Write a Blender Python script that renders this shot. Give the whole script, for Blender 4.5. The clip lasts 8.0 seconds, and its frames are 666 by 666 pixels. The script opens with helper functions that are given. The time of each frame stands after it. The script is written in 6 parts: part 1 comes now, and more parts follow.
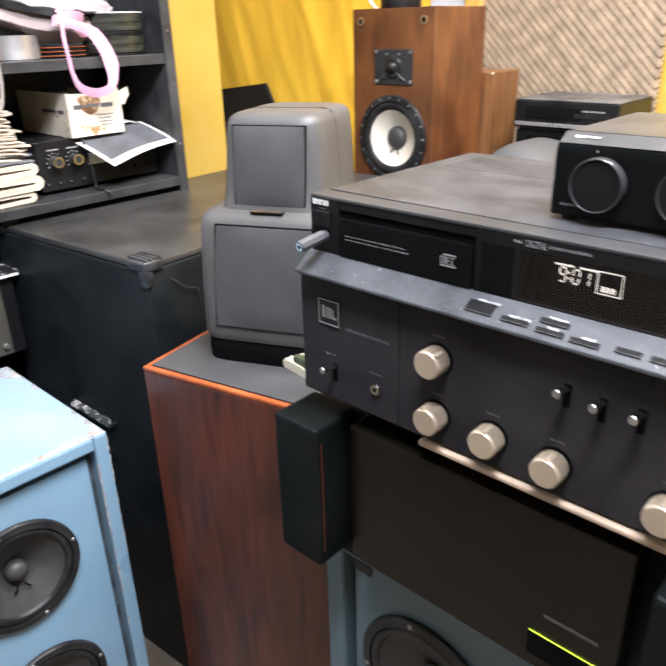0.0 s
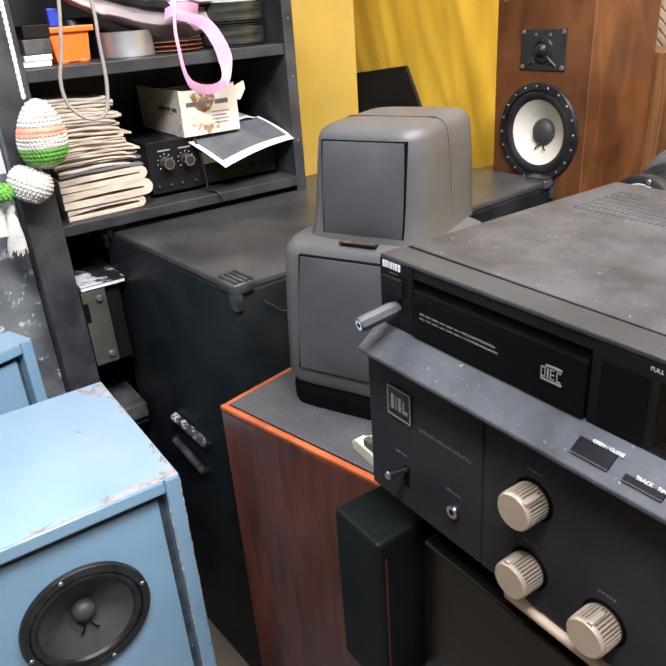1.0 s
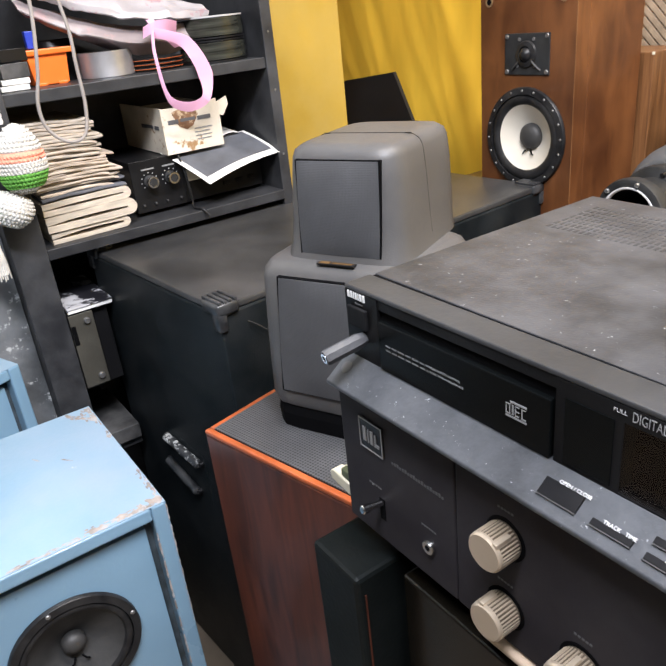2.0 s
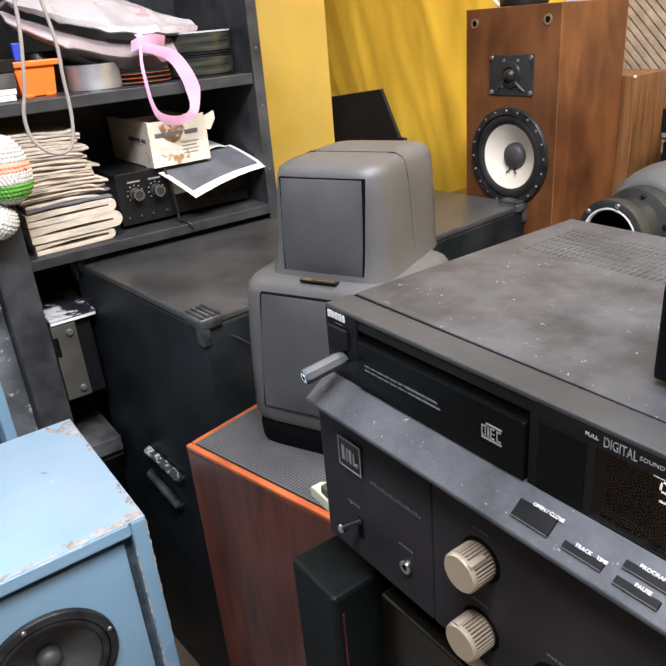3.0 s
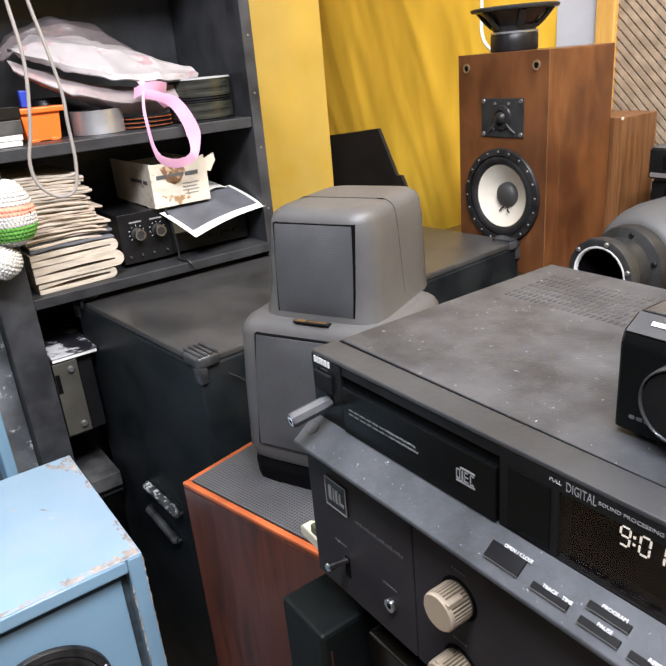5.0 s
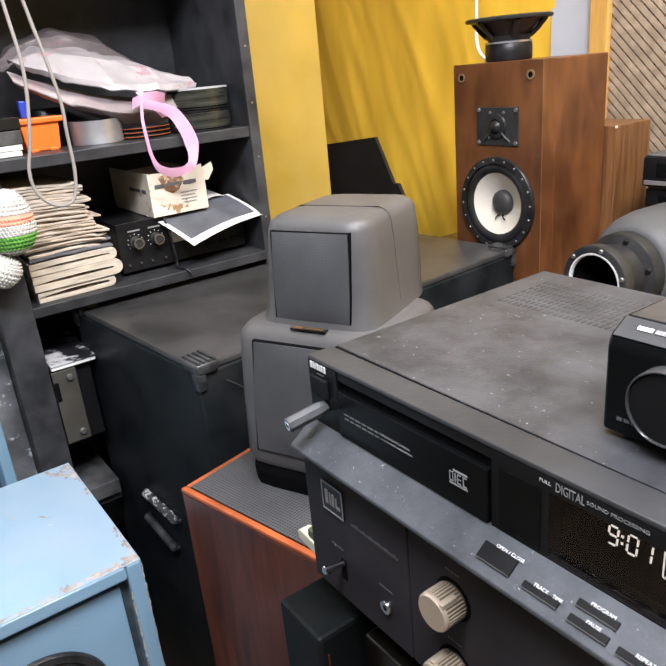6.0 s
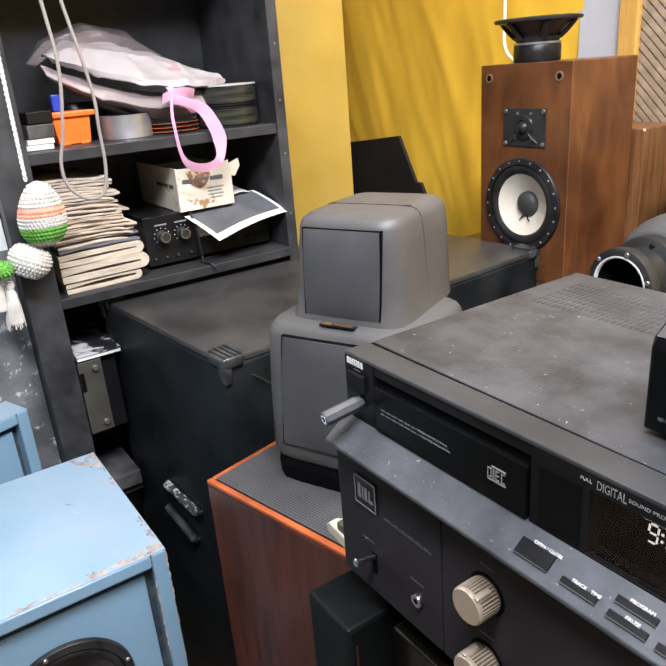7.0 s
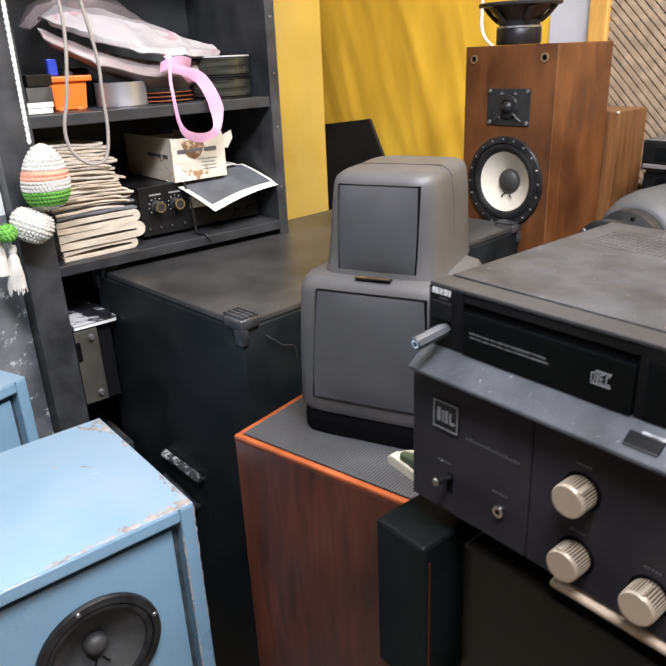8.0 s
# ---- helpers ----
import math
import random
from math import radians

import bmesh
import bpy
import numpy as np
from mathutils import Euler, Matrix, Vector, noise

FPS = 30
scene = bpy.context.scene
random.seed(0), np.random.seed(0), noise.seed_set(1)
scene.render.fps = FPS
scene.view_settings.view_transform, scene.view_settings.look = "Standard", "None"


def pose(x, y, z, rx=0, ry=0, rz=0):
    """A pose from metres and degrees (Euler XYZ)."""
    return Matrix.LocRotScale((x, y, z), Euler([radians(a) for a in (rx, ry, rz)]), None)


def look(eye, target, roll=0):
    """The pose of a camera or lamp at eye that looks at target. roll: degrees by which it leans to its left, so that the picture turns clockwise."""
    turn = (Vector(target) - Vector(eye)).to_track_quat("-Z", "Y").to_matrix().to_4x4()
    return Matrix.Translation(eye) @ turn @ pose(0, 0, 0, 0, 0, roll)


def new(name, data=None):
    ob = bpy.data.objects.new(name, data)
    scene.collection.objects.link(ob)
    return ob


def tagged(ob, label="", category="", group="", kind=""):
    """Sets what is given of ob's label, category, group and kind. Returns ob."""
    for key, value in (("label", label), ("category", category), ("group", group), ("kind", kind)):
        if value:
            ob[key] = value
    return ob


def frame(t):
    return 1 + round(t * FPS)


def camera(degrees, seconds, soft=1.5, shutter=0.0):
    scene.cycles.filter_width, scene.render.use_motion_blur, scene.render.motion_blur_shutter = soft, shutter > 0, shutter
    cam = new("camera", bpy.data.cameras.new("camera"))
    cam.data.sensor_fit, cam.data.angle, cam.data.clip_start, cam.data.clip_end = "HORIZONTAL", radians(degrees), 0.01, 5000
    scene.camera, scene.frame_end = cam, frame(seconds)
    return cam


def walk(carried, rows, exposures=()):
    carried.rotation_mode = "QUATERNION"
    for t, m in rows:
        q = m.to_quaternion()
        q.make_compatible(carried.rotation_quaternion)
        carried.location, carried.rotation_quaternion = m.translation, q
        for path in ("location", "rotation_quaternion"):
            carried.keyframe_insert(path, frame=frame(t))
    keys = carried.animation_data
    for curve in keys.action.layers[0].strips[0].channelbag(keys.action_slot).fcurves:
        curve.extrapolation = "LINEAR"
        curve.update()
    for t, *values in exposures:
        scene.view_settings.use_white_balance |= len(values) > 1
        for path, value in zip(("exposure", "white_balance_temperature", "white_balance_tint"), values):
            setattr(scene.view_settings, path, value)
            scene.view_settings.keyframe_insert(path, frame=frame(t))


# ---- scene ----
cam = camera(51.4, 8.0, 1.8, 0.3)
PATH = [
    (0, (0.033, -0.007, 1.412), (-1.223, 1.319, 0.599), -1.6),
    (0.5, (-0.022, 0.1, 1.429), (-1.499, 1.145, 0.578), -3.5),
    (1, (-0.05, 0.164, 1.433), (-1.564, 1.147, 0.571), -4.2),
    (1.5, (-0.054, 0.19, 1.442), (-1.576, 1.164, 0.586), -6.5),
    (2.8, (-0.047, 0.205, 1.445), (-1.568, 1.202, 0.613), -5.0),
    (3, (-0.048, 0.204, 1.449), (-1.56, 1.222, 0.626), -5.0),
    (3.5, (-0.04, 0.205, 1.455), (-1.556, 1.237, 0.657), -5.9),
    (4, (-0.033, 0.199, 1.46), (-1.557, 1.243, 0.694), -4.8),
    (4.5, (-0.022, 0.213, 1.468), (-1.543, 1.274, 0.718), -6.8),
    (5, (-0.026, 0.206, 1.467), (-1.568, 1.242, 0.726), -5.2),
    (6.3, (-0.016, 0.2, 1.471), (-1.562, 1.248, 0.758), -5.3),
    (6.5, (-0.019, 0.193, 1.474), (-1.567, 1.237, 0.758), -4.6),
    (7, (-0.021, 0.183, 1.472), (-1.587, 1.195, 0.749), -4.5),
    (7.5, (-0.019, 0.172, 1.462), (-1.576, 1.188, 0.725), -4.3),
    (8, (-0.056, 0.054, 1.443), (-1.507, 1.209, 0.695), -2.6),
]
walk(cam, [(t, look(eye, target, roll)) for t, eye, target, roll in PATH], [(0.0, 0.66), (0.5, 0.46), (1.0, 0.29), (1.5, 0.2), (5.0, 0.2), (6.5, 0.1), (8.0, 0.15)])

# ---------------------------------------------------------------- light
FLOOR, CEIL = 0.10, 2.75
world = bpy.data.worlds.new("room_air")
scene.world = world
world.use_nodes = True
world.node_tree.nodes["Background"].inputs[0].default_value = (0.8, 0.9, 1.0, 1)
world.node_tree.nodes["Background"].inputs[1].default_value = 0.3


def area_light(name, eye, target, sx, sy, watts, colour):
    data = bpy.data.lights.new(name, "AREA")
    data.shape, data.size, data.size_y, data.energy, data.color = "RECTANGLE", sx, sy, watts, colour
    ob = new(name, data)
    ob.matrix_world = look(eye, target)
    return ob


area_light("ceiling_light_west", (0.12, 0.10, 2.56), (-0.70, 0.75, 1.0), 1.0, 0.14, 54, (0.87, 0.90, 1.0))
area_light("ceiling_light_north", (-0.10, 1.05, 2.65), (-0.60, 1.25, 1.0), 1.2, 0.14, 46, (0.99, 0.94, 0.93))


# ---------------------------------------------------------------- materials
def nodes_of(name):
    m = bpy.data.materials.new(name)
    m.use_nodes = True
    return m, m.node_tree.nodes, m.node_tree.links, m.node_tree.nodes["Principled BSDF"]


def mat(name, base, rough=0.5, metal=0.0, var=0.12, scale=12.0, stretch=(1, 1, 1), bump=0.1, fine=220.0,
        dust=0.0, dust_col=(0.34, 0.33, 0.32), dust_scale=9.0, wear=None, wear_at=0.66, wear_scale=34, spec=0.5, coat=0.0, sheen=0.0):
    """A surface with broad and fine variation, optional dust and optional wear patches."""
    m, n, l, b = nodes_of(name)
    tc = n.new("ShaderNodeTexCoord")
    mp = n.new("ShaderNodeMapping")
    mp.inputs["Scale"].default_value = stretch
    l.new(tc.outputs["Object"], mp.inputs[0])
    big = n.new("ShaderNodeTexNoise")
    big.inputs["Scale"].default_value, big.inputs["Detail"].default_value = scale, 6
    l.new(mp.outputs[0], big.inputs["Vector"])
    small = n.new("ShaderNodeTexNoise")
    small.inputs["Scale"].default_value, small.inputs["Detail"].default_value = fine, 3
    l.new(mp.outputs[0], small.inputs["Vector"])
    ramp = n.new("ShaderNodeValToRGB")
    ramp.color_ramp.elements[0].position, ramp.color_ramp.elements[1].position = 0.3, 0.7
    ramp.color_ramp.elements[0].color = (*[c * (1 - var) for c in base], 1)
    ramp.color_ramp.elements[1].color = (*[min(1, c * (1 + var)) for c in base], 1)
    l.new(big.outputs[0], ramp.inputs[0])
    out = ramp.outputs[0]
    if dust > 0:
        dn = n.new("ShaderNodeTexNoise")
        dn.inputs["Scale"].default_value, dn.inputs["Detail"].default_value = dust_scale, 9
        dn.inputs["Roughness"].default_value = 0.65
        l.new(tc.outputs["Object"], dn.inputs["Vector"])
        dr = n.new("ShaderNodeMapRange")
        dr.inputs[1].default_value, dr.inputs[2].default_value = 0.38, 0.68
        dr.inputs[3].default_value, dr.inputs[4].default_value = 0.0, dust
        l.new(dn.outputs[0], dr.inputs[0])
        mx = n.new("ShaderNodeMix")
        mx.data_type = "RGBA"
        mx.inputs[7].default_value = (*dust_col, 1)
        l.new(dr.outputs[0], mx.inputs[0])
        l.new(out, mx.inputs[6])
        out = mx.outputs[2]
    if wear is not None:
        wn = n.new("ShaderNodeTexNoise")
        wn.inputs["Scale"].default_value, wn.inputs["Detail"].default_value = wear_scale, 8
        wn.inputs["Roughness"].default_value = 0.7
        l.new(tc.outputs["Object"], wn.inputs["Vector"])
        wr = n.new("ShaderNodeMapRange")
        wr.inputs[1].default_value, wr.inputs[2].default_value = wear_at, wear_at + 0.04
        l.new(wn.outputs[0], wr.inputs[0])
        mx = n.new("ShaderNodeMix")
        mx.data_type = "RGBA"
        mx.inputs[7].default_value = (*wear, 1)
        l.new(wr.outputs[0], mx.inputs[0])
        l.new(out, mx.inputs[6])
        out = mx.outputs[2]
    l.new(out, b.inputs["Base Color"])
    rr = n.new("ShaderNodeMapRange")
    rr.inputs[3].default_value, rr.inputs[4].default_value = max(0.02, rough - 0.1), min(1, rough + 0.1)
    l.new(big.outputs[0], rr.inputs[0])
    l.new(rr.outputs[0], b.inputs["Roughness"])
    b.inputs["Metallic"].default_value = metal
    b.inputs["Specular IOR Level"].default_value = spec
    b.inputs["Coat Weight"].default_value = coat
    b.inputs["Coat Roughness"].default_value = 0.15
    b.inputs["Sheen Weight"].default_value, b.inputs["Sheen Roughness"].default_value = sheen, 0.5
    if bump > 0:
        bp = n.new("ShaderNodeBump")
        bp.inputs["Strength"].default_value, bp.inputs["Distance"].default_value = bump, 0.002
        l.new(small.outputs[0], bp.inputs["Height"])
        l.new(bp.outputs[0], b.inputs["Normal"])
    return m


def wood_mat(name, dark, light, scale=14.0, stretch=(6, 6, 0.5), rough=0.4, coat=0.15, mottled=0.3):
    """Veneer: long streaks along the stretched axis, crossed by broad mottling."""
    m, n, l, b = nodes_of(name)
    tc = n.new("ShaderNodeTexCoord")
    mp = n.new("ShaderNodeMapping")
    mp.inputs["Scale"].default_value = stretch
    l.new(tc.outputs["Object"], mp.inputs[0])
    a = n.new("ShaderNodeTexNoise")
    a.inputs["Scale"].default_value, a.inputs["Detail"].default_value, a.inputs["Distortion"].default_value = scale, 8, 0.8
    l.new(mp.outputs[0], a.inputs["Vector"])
    c = n.new("ShaderNodeTexNoise")
    c.inputs["Scale"].default_value, c.inputs["Detail"].default_value = 7, 3
    l.new(tc.outputs["Object"], c.inputs["Vector"])
    mix = n.new("ShaderNodeMath")
    mix.operation = "MULTIPLY_ADD"
    mix.inputs[1].default_value = mottled
    l.new(c.outputs[0], mix.inputs[0])
    sub = n.new("ShaderNodeMath")
    sub.operation = "MULTIPLY"
    sub.inputs[1].default_value = 1 - mottled
    l.new(a.outputs[0], sub.inputs[0])
    l.new(sub.outputs[0], mix.inputs[2])
    ramp = n.new("ShaderNodeValToRGB")
    ramp.color_ramp.elements[0].position, ramp.color_ramp.elements[1].position = 0.36, 0.64
    ramp.color_ramp.elements[0].color, ramp.color_ramp.elements[1].color = (*dark, 1), (*light, 1)
    l.new(mix.outputs[0], ramp.inputs[0])
    l.new(ramp.outputs[0], b.inputs["Base Color"])
    b.inputs["Roughness"].default_value = rough
    b.inputs["Coat Weight"].default_value = coat
    bp = n.new("ShaderNodeBump")
    bp.inputs["Strength"].default_value, bp.inputs["Distance"].default_value = 0.08, 0.001
    l.new(a.outputs[0], bp.inputs["Height"])
    l.new(bp.outputs[0], b.inputs["Normal"])
    return m


def grille_mat(name, base, hole, pitch, rough=0.6, plane="xz"):
    """Cloth or perforated sheet: a fine square lattice of dark holes."""
    m, n, l, b = nodes_of(name)
    tc = n.new("ShaderNodeTexCoord")
    sep = n.new("ShaderNodeSeparateXYZ")
    l.new(tc.outputs["Object"], sep.inputs[0])
    waves = []
    for axis in plane:
        k = n.new("ShaderNodeMath")
        k.operation = "MULTIPLY"
        k.inputs[1].default_value = 2 * math.pi / pitch
        l.new(sep.outputs["xyz".index(axis)], k.inputs[0])
        s = n.new("ShaderNodeMath")
        s.operation = "SINE"
        l.new(k.outputs[0], s.inputs[0])
        waves.append(s.outputs[0])
    prod = n.new("ShaderNodeMath")
    prod.operation = "ADD"
    l.new(waves[0], prod.inputs[0])
    l.new(waves[1], prod.inputs[1])
    ramp = n.new("ShaderNodeMapRange")
    ramp.inputs[1].default_value, ramp.inputs[2].default_value = 0.2, 0.9
    l.new(prod.outputs[0], ramp.inputs[0])
    big = n.new("ShaderNodeTexNoise")
    big.inputs["Scale"].default_value, big.inputs["Detail"].default_value = 16, 6
    l.new(tc.outputs["Object"], big.inputs["Vector"])
    tone = n.new("ShaderNodeValToRGB")
    tone.color_ramp.elements[0].position, tone.color_ramp.elements[1].position = 0.35, 0.72
    tone.color_ramp.elements[0].color = (*[c * 0.85 for c in base], 1)
    tone.color_ramp.elements[1].color = (*[c * 1.25 for c in base], 1)
    l.new(big.outputs[0], tone.inputs[0])
    mx = n.new("ShaderNodeMix")
    mx.data_type = "RGBA"
    mx.inputs[7].default_value = (*hole, 1)
    l.new(ramp.outputs[0], mx.inputs[0])
    l.new(tone.outputs[0], mx.inputs[6])
    l.new(mx.outputs[2], b.inputs["Base Color"])
    b.inputs["Roughness"].default_value = rough
    return m


def glow_mat(name, colour, strength):
    m, n, l, b = nodes_of(name)
    b.inputs["Base Color"].default_value = (*colour, 1)
    b.inputs["Emission Color"].default_value = (*colour, 1)
    b.inputs["Emission Strength"].default_value = strength
    return m


def pane_mat(name, tint, gloss):
    """Smoked pane: lets most light through, tinted, with a weak mirror on top."""
    m, n, l, b = nodes_of(name)
    clear = n.new("ShaderNodeBsdfTransparent")
    clear.inputs[0].default_value = (*tint, 1)
    shine = n.new("ShaderNodeBsdfGlossy")
    shine.inputs["Roughness"].default_value = 0.03
    mx = n.new("ShaderNodeMixShader")
    mx.inputs[0].default_value = gloss
    l.new(clear.outputs[0], mx.inputs[1])
    l.new(shine.outputs[0], mx.inputs[2])
    l.new(mx.outputs[0], n["Material Output"].inputs[0])
    return m


M = {}
M["smoked_pane"] = pane_mat("smoked_pane", (0.72, 0.66, 0.62), 0.05)
M["wall_yellow"] = mat("wall_yellow", (0.58, 0.385, 0.06), 0.5, var=0.14, scale=5, bump=0.12, fine=90, dust=0.3, dust_col=(0.60, 0.48, 0.2), dust_scale=4)
M["curtain"] = mat("curtain_cloth", (0.87, 0.54, 0.055), 0.42, var=0.14, scale=4, stretch=(2, 2, 0.6), bump=0.15, fine=300)
M["wall_grey"] = mat("wall_grey", (0.13, 0.135, 0.14), 0.55, var=0.5, scale=14, bump=0.8, fine=60, wear=(0.5, 0.51, 0.5), wear_at=0.575, wear_scale=42)
M["wall_white"] = mat("wall_white", (0.74, 0.76, 0.74), 0.75, var=0.1, scale=6, bump=0.2, fine=80)
M["plaster"] = mat("plaster", (0.34, 0.33, 0.32), 0.8, var=0.08, scale=3, bump=0.1)
M["floor"] = mat("floor_cement", (0.2, 0.16, 0.12), 0.7, var=0.25, scale=8, bump=0.3, fine=120)
M["white_board"] = mat("white_board", (0.50, 0.52, 0.57), 0.5, var=0.05)
M["lattice"] = mat("lattice_cane", (0.335, 0.255, 0.180), 0.6, var=0.3, scale=30, bump=0.2)
M["lattice_back"] = mat("lattice_backing", (0.25, 0.175, 0.105), 0.8, var=0.3, scale=20)
M["frame_wood"] = wood_mat("frame_wood", (0.5, 0.27, 0.07), (0.66, 0.38, 0.1))
M["shelf_black"] = mat("shelf_black", (0.0235, 0.0243, 0.0275), 0.5, var=0.3, scale=18, bump=0.25, fine=90, dust=0.16, dust_col=(0.2, 0.2, 0.2), wear=(0.18, 0.18, 0.19), wear_at=0.71)
M["shelf_top"] = mat("shelf_dusty_black", (0.021, 0.022, 0.025), 0.5, var=0.3, scale=18, bump=0.25, fine=90, dust=0.12, dust_col=(0.16, 0.16, 0.16), wear=(0.16, 0.16, 0.17), wear_at=0.70)
M["cab_black"] = mat("cabinet_black", (0.0066, 0.0096, 0.0116), 0.42, var=0.25, scale=12, bump=0.35, fine=420, dust=0.04, wear=(0.10, 0.11, 0.11), wear_at=0.74, spec=0.22)
M["cab_top"] = mat("cabinet_black_dusty", (0.014, 0.0145, 0.0155), 0.33, var=0.3, scale=8, bump=0.3, fine=420, dust=0.24, dust_col=(0.17, 0.165, 0.16), dust_scale=6, wear=(0.2, 0.2, 0.2), wear_at=0.74, sheen=0.05)
M["plastic_black"] = mat("plastic_black", (0.009, 0.009, 0.010), 0.35, var=0.2, bump=0.1, fine=400, spec=0.35)
M["plastic_corner"] = mat("plastic_corner", (0.016, 0.017, 0.019), 0.32, var=0.2, bump=0.2, dust=0.3, dust_col=(0.2, 0.2, 0.2), dust_scale=26)
M["black_void"] = mat("matt_black", (0.004, 0.004, 0.0045), 0.9, var=0.2, bump=0, spec=0.04)
M["blue"] = mat("blue_paint", (0.200, 0.335, 0.455), 0.3, var=0.07, scale=7, bump=0.12, fine=150, wear=(0.14, 0.2, 0.27), wear_at=0.70, coat=0.5)
M["blue_worn"] = mat("blue_paint_worn_edge", (0.29, 0.25, 0.225), 0.75, var=0.4, scale=60, bump=0.6, fine=120, wear=(0.37, 0.36, 0.36), wear_at=0.52)
# Blue tops: the pale dust tone paints in glare, the wear is scuffs.
M["blue_top"] = mat("blue_paint_glare_scuffed", (0.215, 0.345, 0.455), 0.32, var=0.08, scale=5, bump=0.12, fine=150, dust=0.75, dust_col=(0.335, 0.395, 0.49), dust_scale=3.2, wear=(0.50, 0.53, 0.58), wear_at=0.69, wear_scale=26, coat=0.5, sheen=0.08)
# Darkened copy of the blue paint: the lower cabinet's shade is in the colour.
M["blue_shadeside"] = mat("blue_paint_in_shade", (0.105, 0.165, 0.205), 0.42, var=0.14, scale=6, bump=0.15, fine=150, dust=0.25, dust_col=(0.11, 0.135, 0.145), wear=(0.06, 0.085, 0.11), wear_at=0.70)
M["knob_side"] = mat("knob_side", (0.20, 0.155, 0.11), 0.42, 0.6, var=0.2, bump=0.05)
M["worn_bar"] = mat("worn_bar", (0.035, 0.036, 0.038), 0.35, var=0.4, bump=0.3, wear=(0.55, 0.55, 0.54), wear_at=0.53, wear_scale=60)
M["eq_top"] = mat("equaliser_top_dusty", (0.025, 0.025, 0.025), 0.38, var=0.25, scale=10, dust=0.6, dust_col=(0.08, 0.074, 0.068), dust_scale=14, sheen=0.08)
M["gloss_rim"] = mat("gloss_rim", (0.10, 0.10, 0.103), 0.2, 0.6, var=0.1, bump=0)
M["groove"] = mat("groove_dirt", (0.05, 0.065, 0.075), 0.7, var=0.6, scale=40, bump=0.4, wear=(0.3, 0.42, 0.5), wear_at=0.62)
M["mahogany"] = wood_mat("mahogany", (0.036, 0.0105, 0.0066), (0.128, 0.035, 0.018), 9, (5, 5, 0.55), 0.38, 0.1, 0.25)
M["orange_edge"] = mat("orange_edge", (0.36, 0.085, 0.026), 0.35, var=0.3, scale=20, bump=0.1)
M["mesh_top"] = grille_mat("perforated_sheet", (0.072, 0.072, 0.076), (0.010, 0.010, 0.011), 0.0042, 0.55, "xy")
M["egg"] = mat("grey_housing", (0.071, 0.069, 0.069), 0.45, var=0.1, scale=10, bump=0.18, fine=600, dust=0.16, dust_col=(0.19, 0.175, 0.16), spec=0.4)
M["cloth"] = grille_mat("grille_cloth", (0.056, 0.0565, 0.060), (0.035, 0.0355, 0.038), 0.0017, 0.85)
M["walnut"] = wood_mat("walnut", (0.062, 0.020, 0.0070), (0.170, 0.064, 0.021), 8, (2.6, 2.6, 0.9), 0.42, 0.12, 0.5)
M["teak"] = wood_mat("teak", (0.11, 0.046, 0.016), (0.22, 0.10, 0.038), 16, (7, 7, 0.4), 0.45, 0.1, 0.15)
M["cone_white"] = mat("cone_white", (0.66, 0.61, 0.52), 0.7, var=0.06, bump=0.1)
M["cone_black"] = mat("cone_black", (0.02, 0.021, 0.022), 0.5, var=0.2, bump=0.15, dust=0.12)
M["rubber"] = mat("rubber", (0.010, 0.010, 0.011), 0.36, var=0.25, bump=0.15, dust=0.06, dust_scale=30, spec=0.3)
M["cap_grey"] = mat("dust_cap", (0.042, 0.041, 0.040), 0.55, var=0.15)
M["screw"] = mat("screw_metal", (0.32, 0.32, 0.32), 0.4, 0.8, var=0.2)
M["cd_top"] = mat("dusty_lid", (0.025, 0.026, 0.029), 0.42, var=0.2, scale=10, bump=0.10, fine=500, dust=0.8, dust_col=(0.072, 0.073, 0.079), dust_scale=17, wear=(0.38, 0.39, 0.40), wear_at=0.648, wear_scale=210, spec=0.28, sheen=0.06)
M["cd_face"] = mat("cd_face", (0.0060, 0.0060, 0.0066), 0.36, var=0.2, bump=0.08, fine=500, dust=0.02, spec=0.16)
M["tray"] = mat("tray_face", (0.0035, 0.0042, 0.0044), 0.22, var=0.15, bump=0.03, spec=0.16)
M["ledge"] = mat("ledge_dusty", (0.042, 0.045, 0.051), 0.46, var=0.2, scale=14, bump=0.2, fine=300, dust=0.5, dust_col=(0.125, 0.13, 0.142), dust_scale=19, wear=(0.34, 0.35, 0.375), wear_at=0.640, wear_scale=200, spec=0.4)
M["button"] = mat("button_black", (0.006, 0.006, 0.007), 0.6, var=0.2, dust=0.04, spec=0.1)
M["display"] = mat("display_panel", (0.0075, 0.0050, 0.0042), 0.85, var=0.1, bump=0, spec=0.04)
M["amp_face"] = mat("amp_face", (0.0248, 0.0222, 0.0260), 0.5, var=0.1, bump=0.06, fine=700, dust=0.05, wear=(0.10, 0.10, 0.11), wear_at=0.70, wear_scale=90, spec=0.06)
M["champagne"] = mat("champagne_metal", (0.62, 0.51, 0.39), 0.36, 0.55, var=0.08, bump=0.05)
M["chrome"] = mat("chrome", (0.66, 0.66, 0.66), 0.18, 1.0, var=0.05, bump=0)
M["print_white"] = mat("print_white", (0.75, 0.75, 0.74), 0.6, var=0.03, bump=0)
M["print_grey"] = mat("print_grey", (0.25, 0.25, 0.25), 0.6, var=0.05, bump=0)
M["print_mid"] = mat("print_mid", (0.42, 0.42, 0.42), 0.6, var=0.05, bump=0)
M["print_fine"] = mat("print_fine", (0.15, 0.15, 0.15), 0.6, var=0.05, bump=0)
M["print_dim"] = mat("print_dim", (0.09, 0.09, 0.095), 0.6, var=0.05, bump=0)
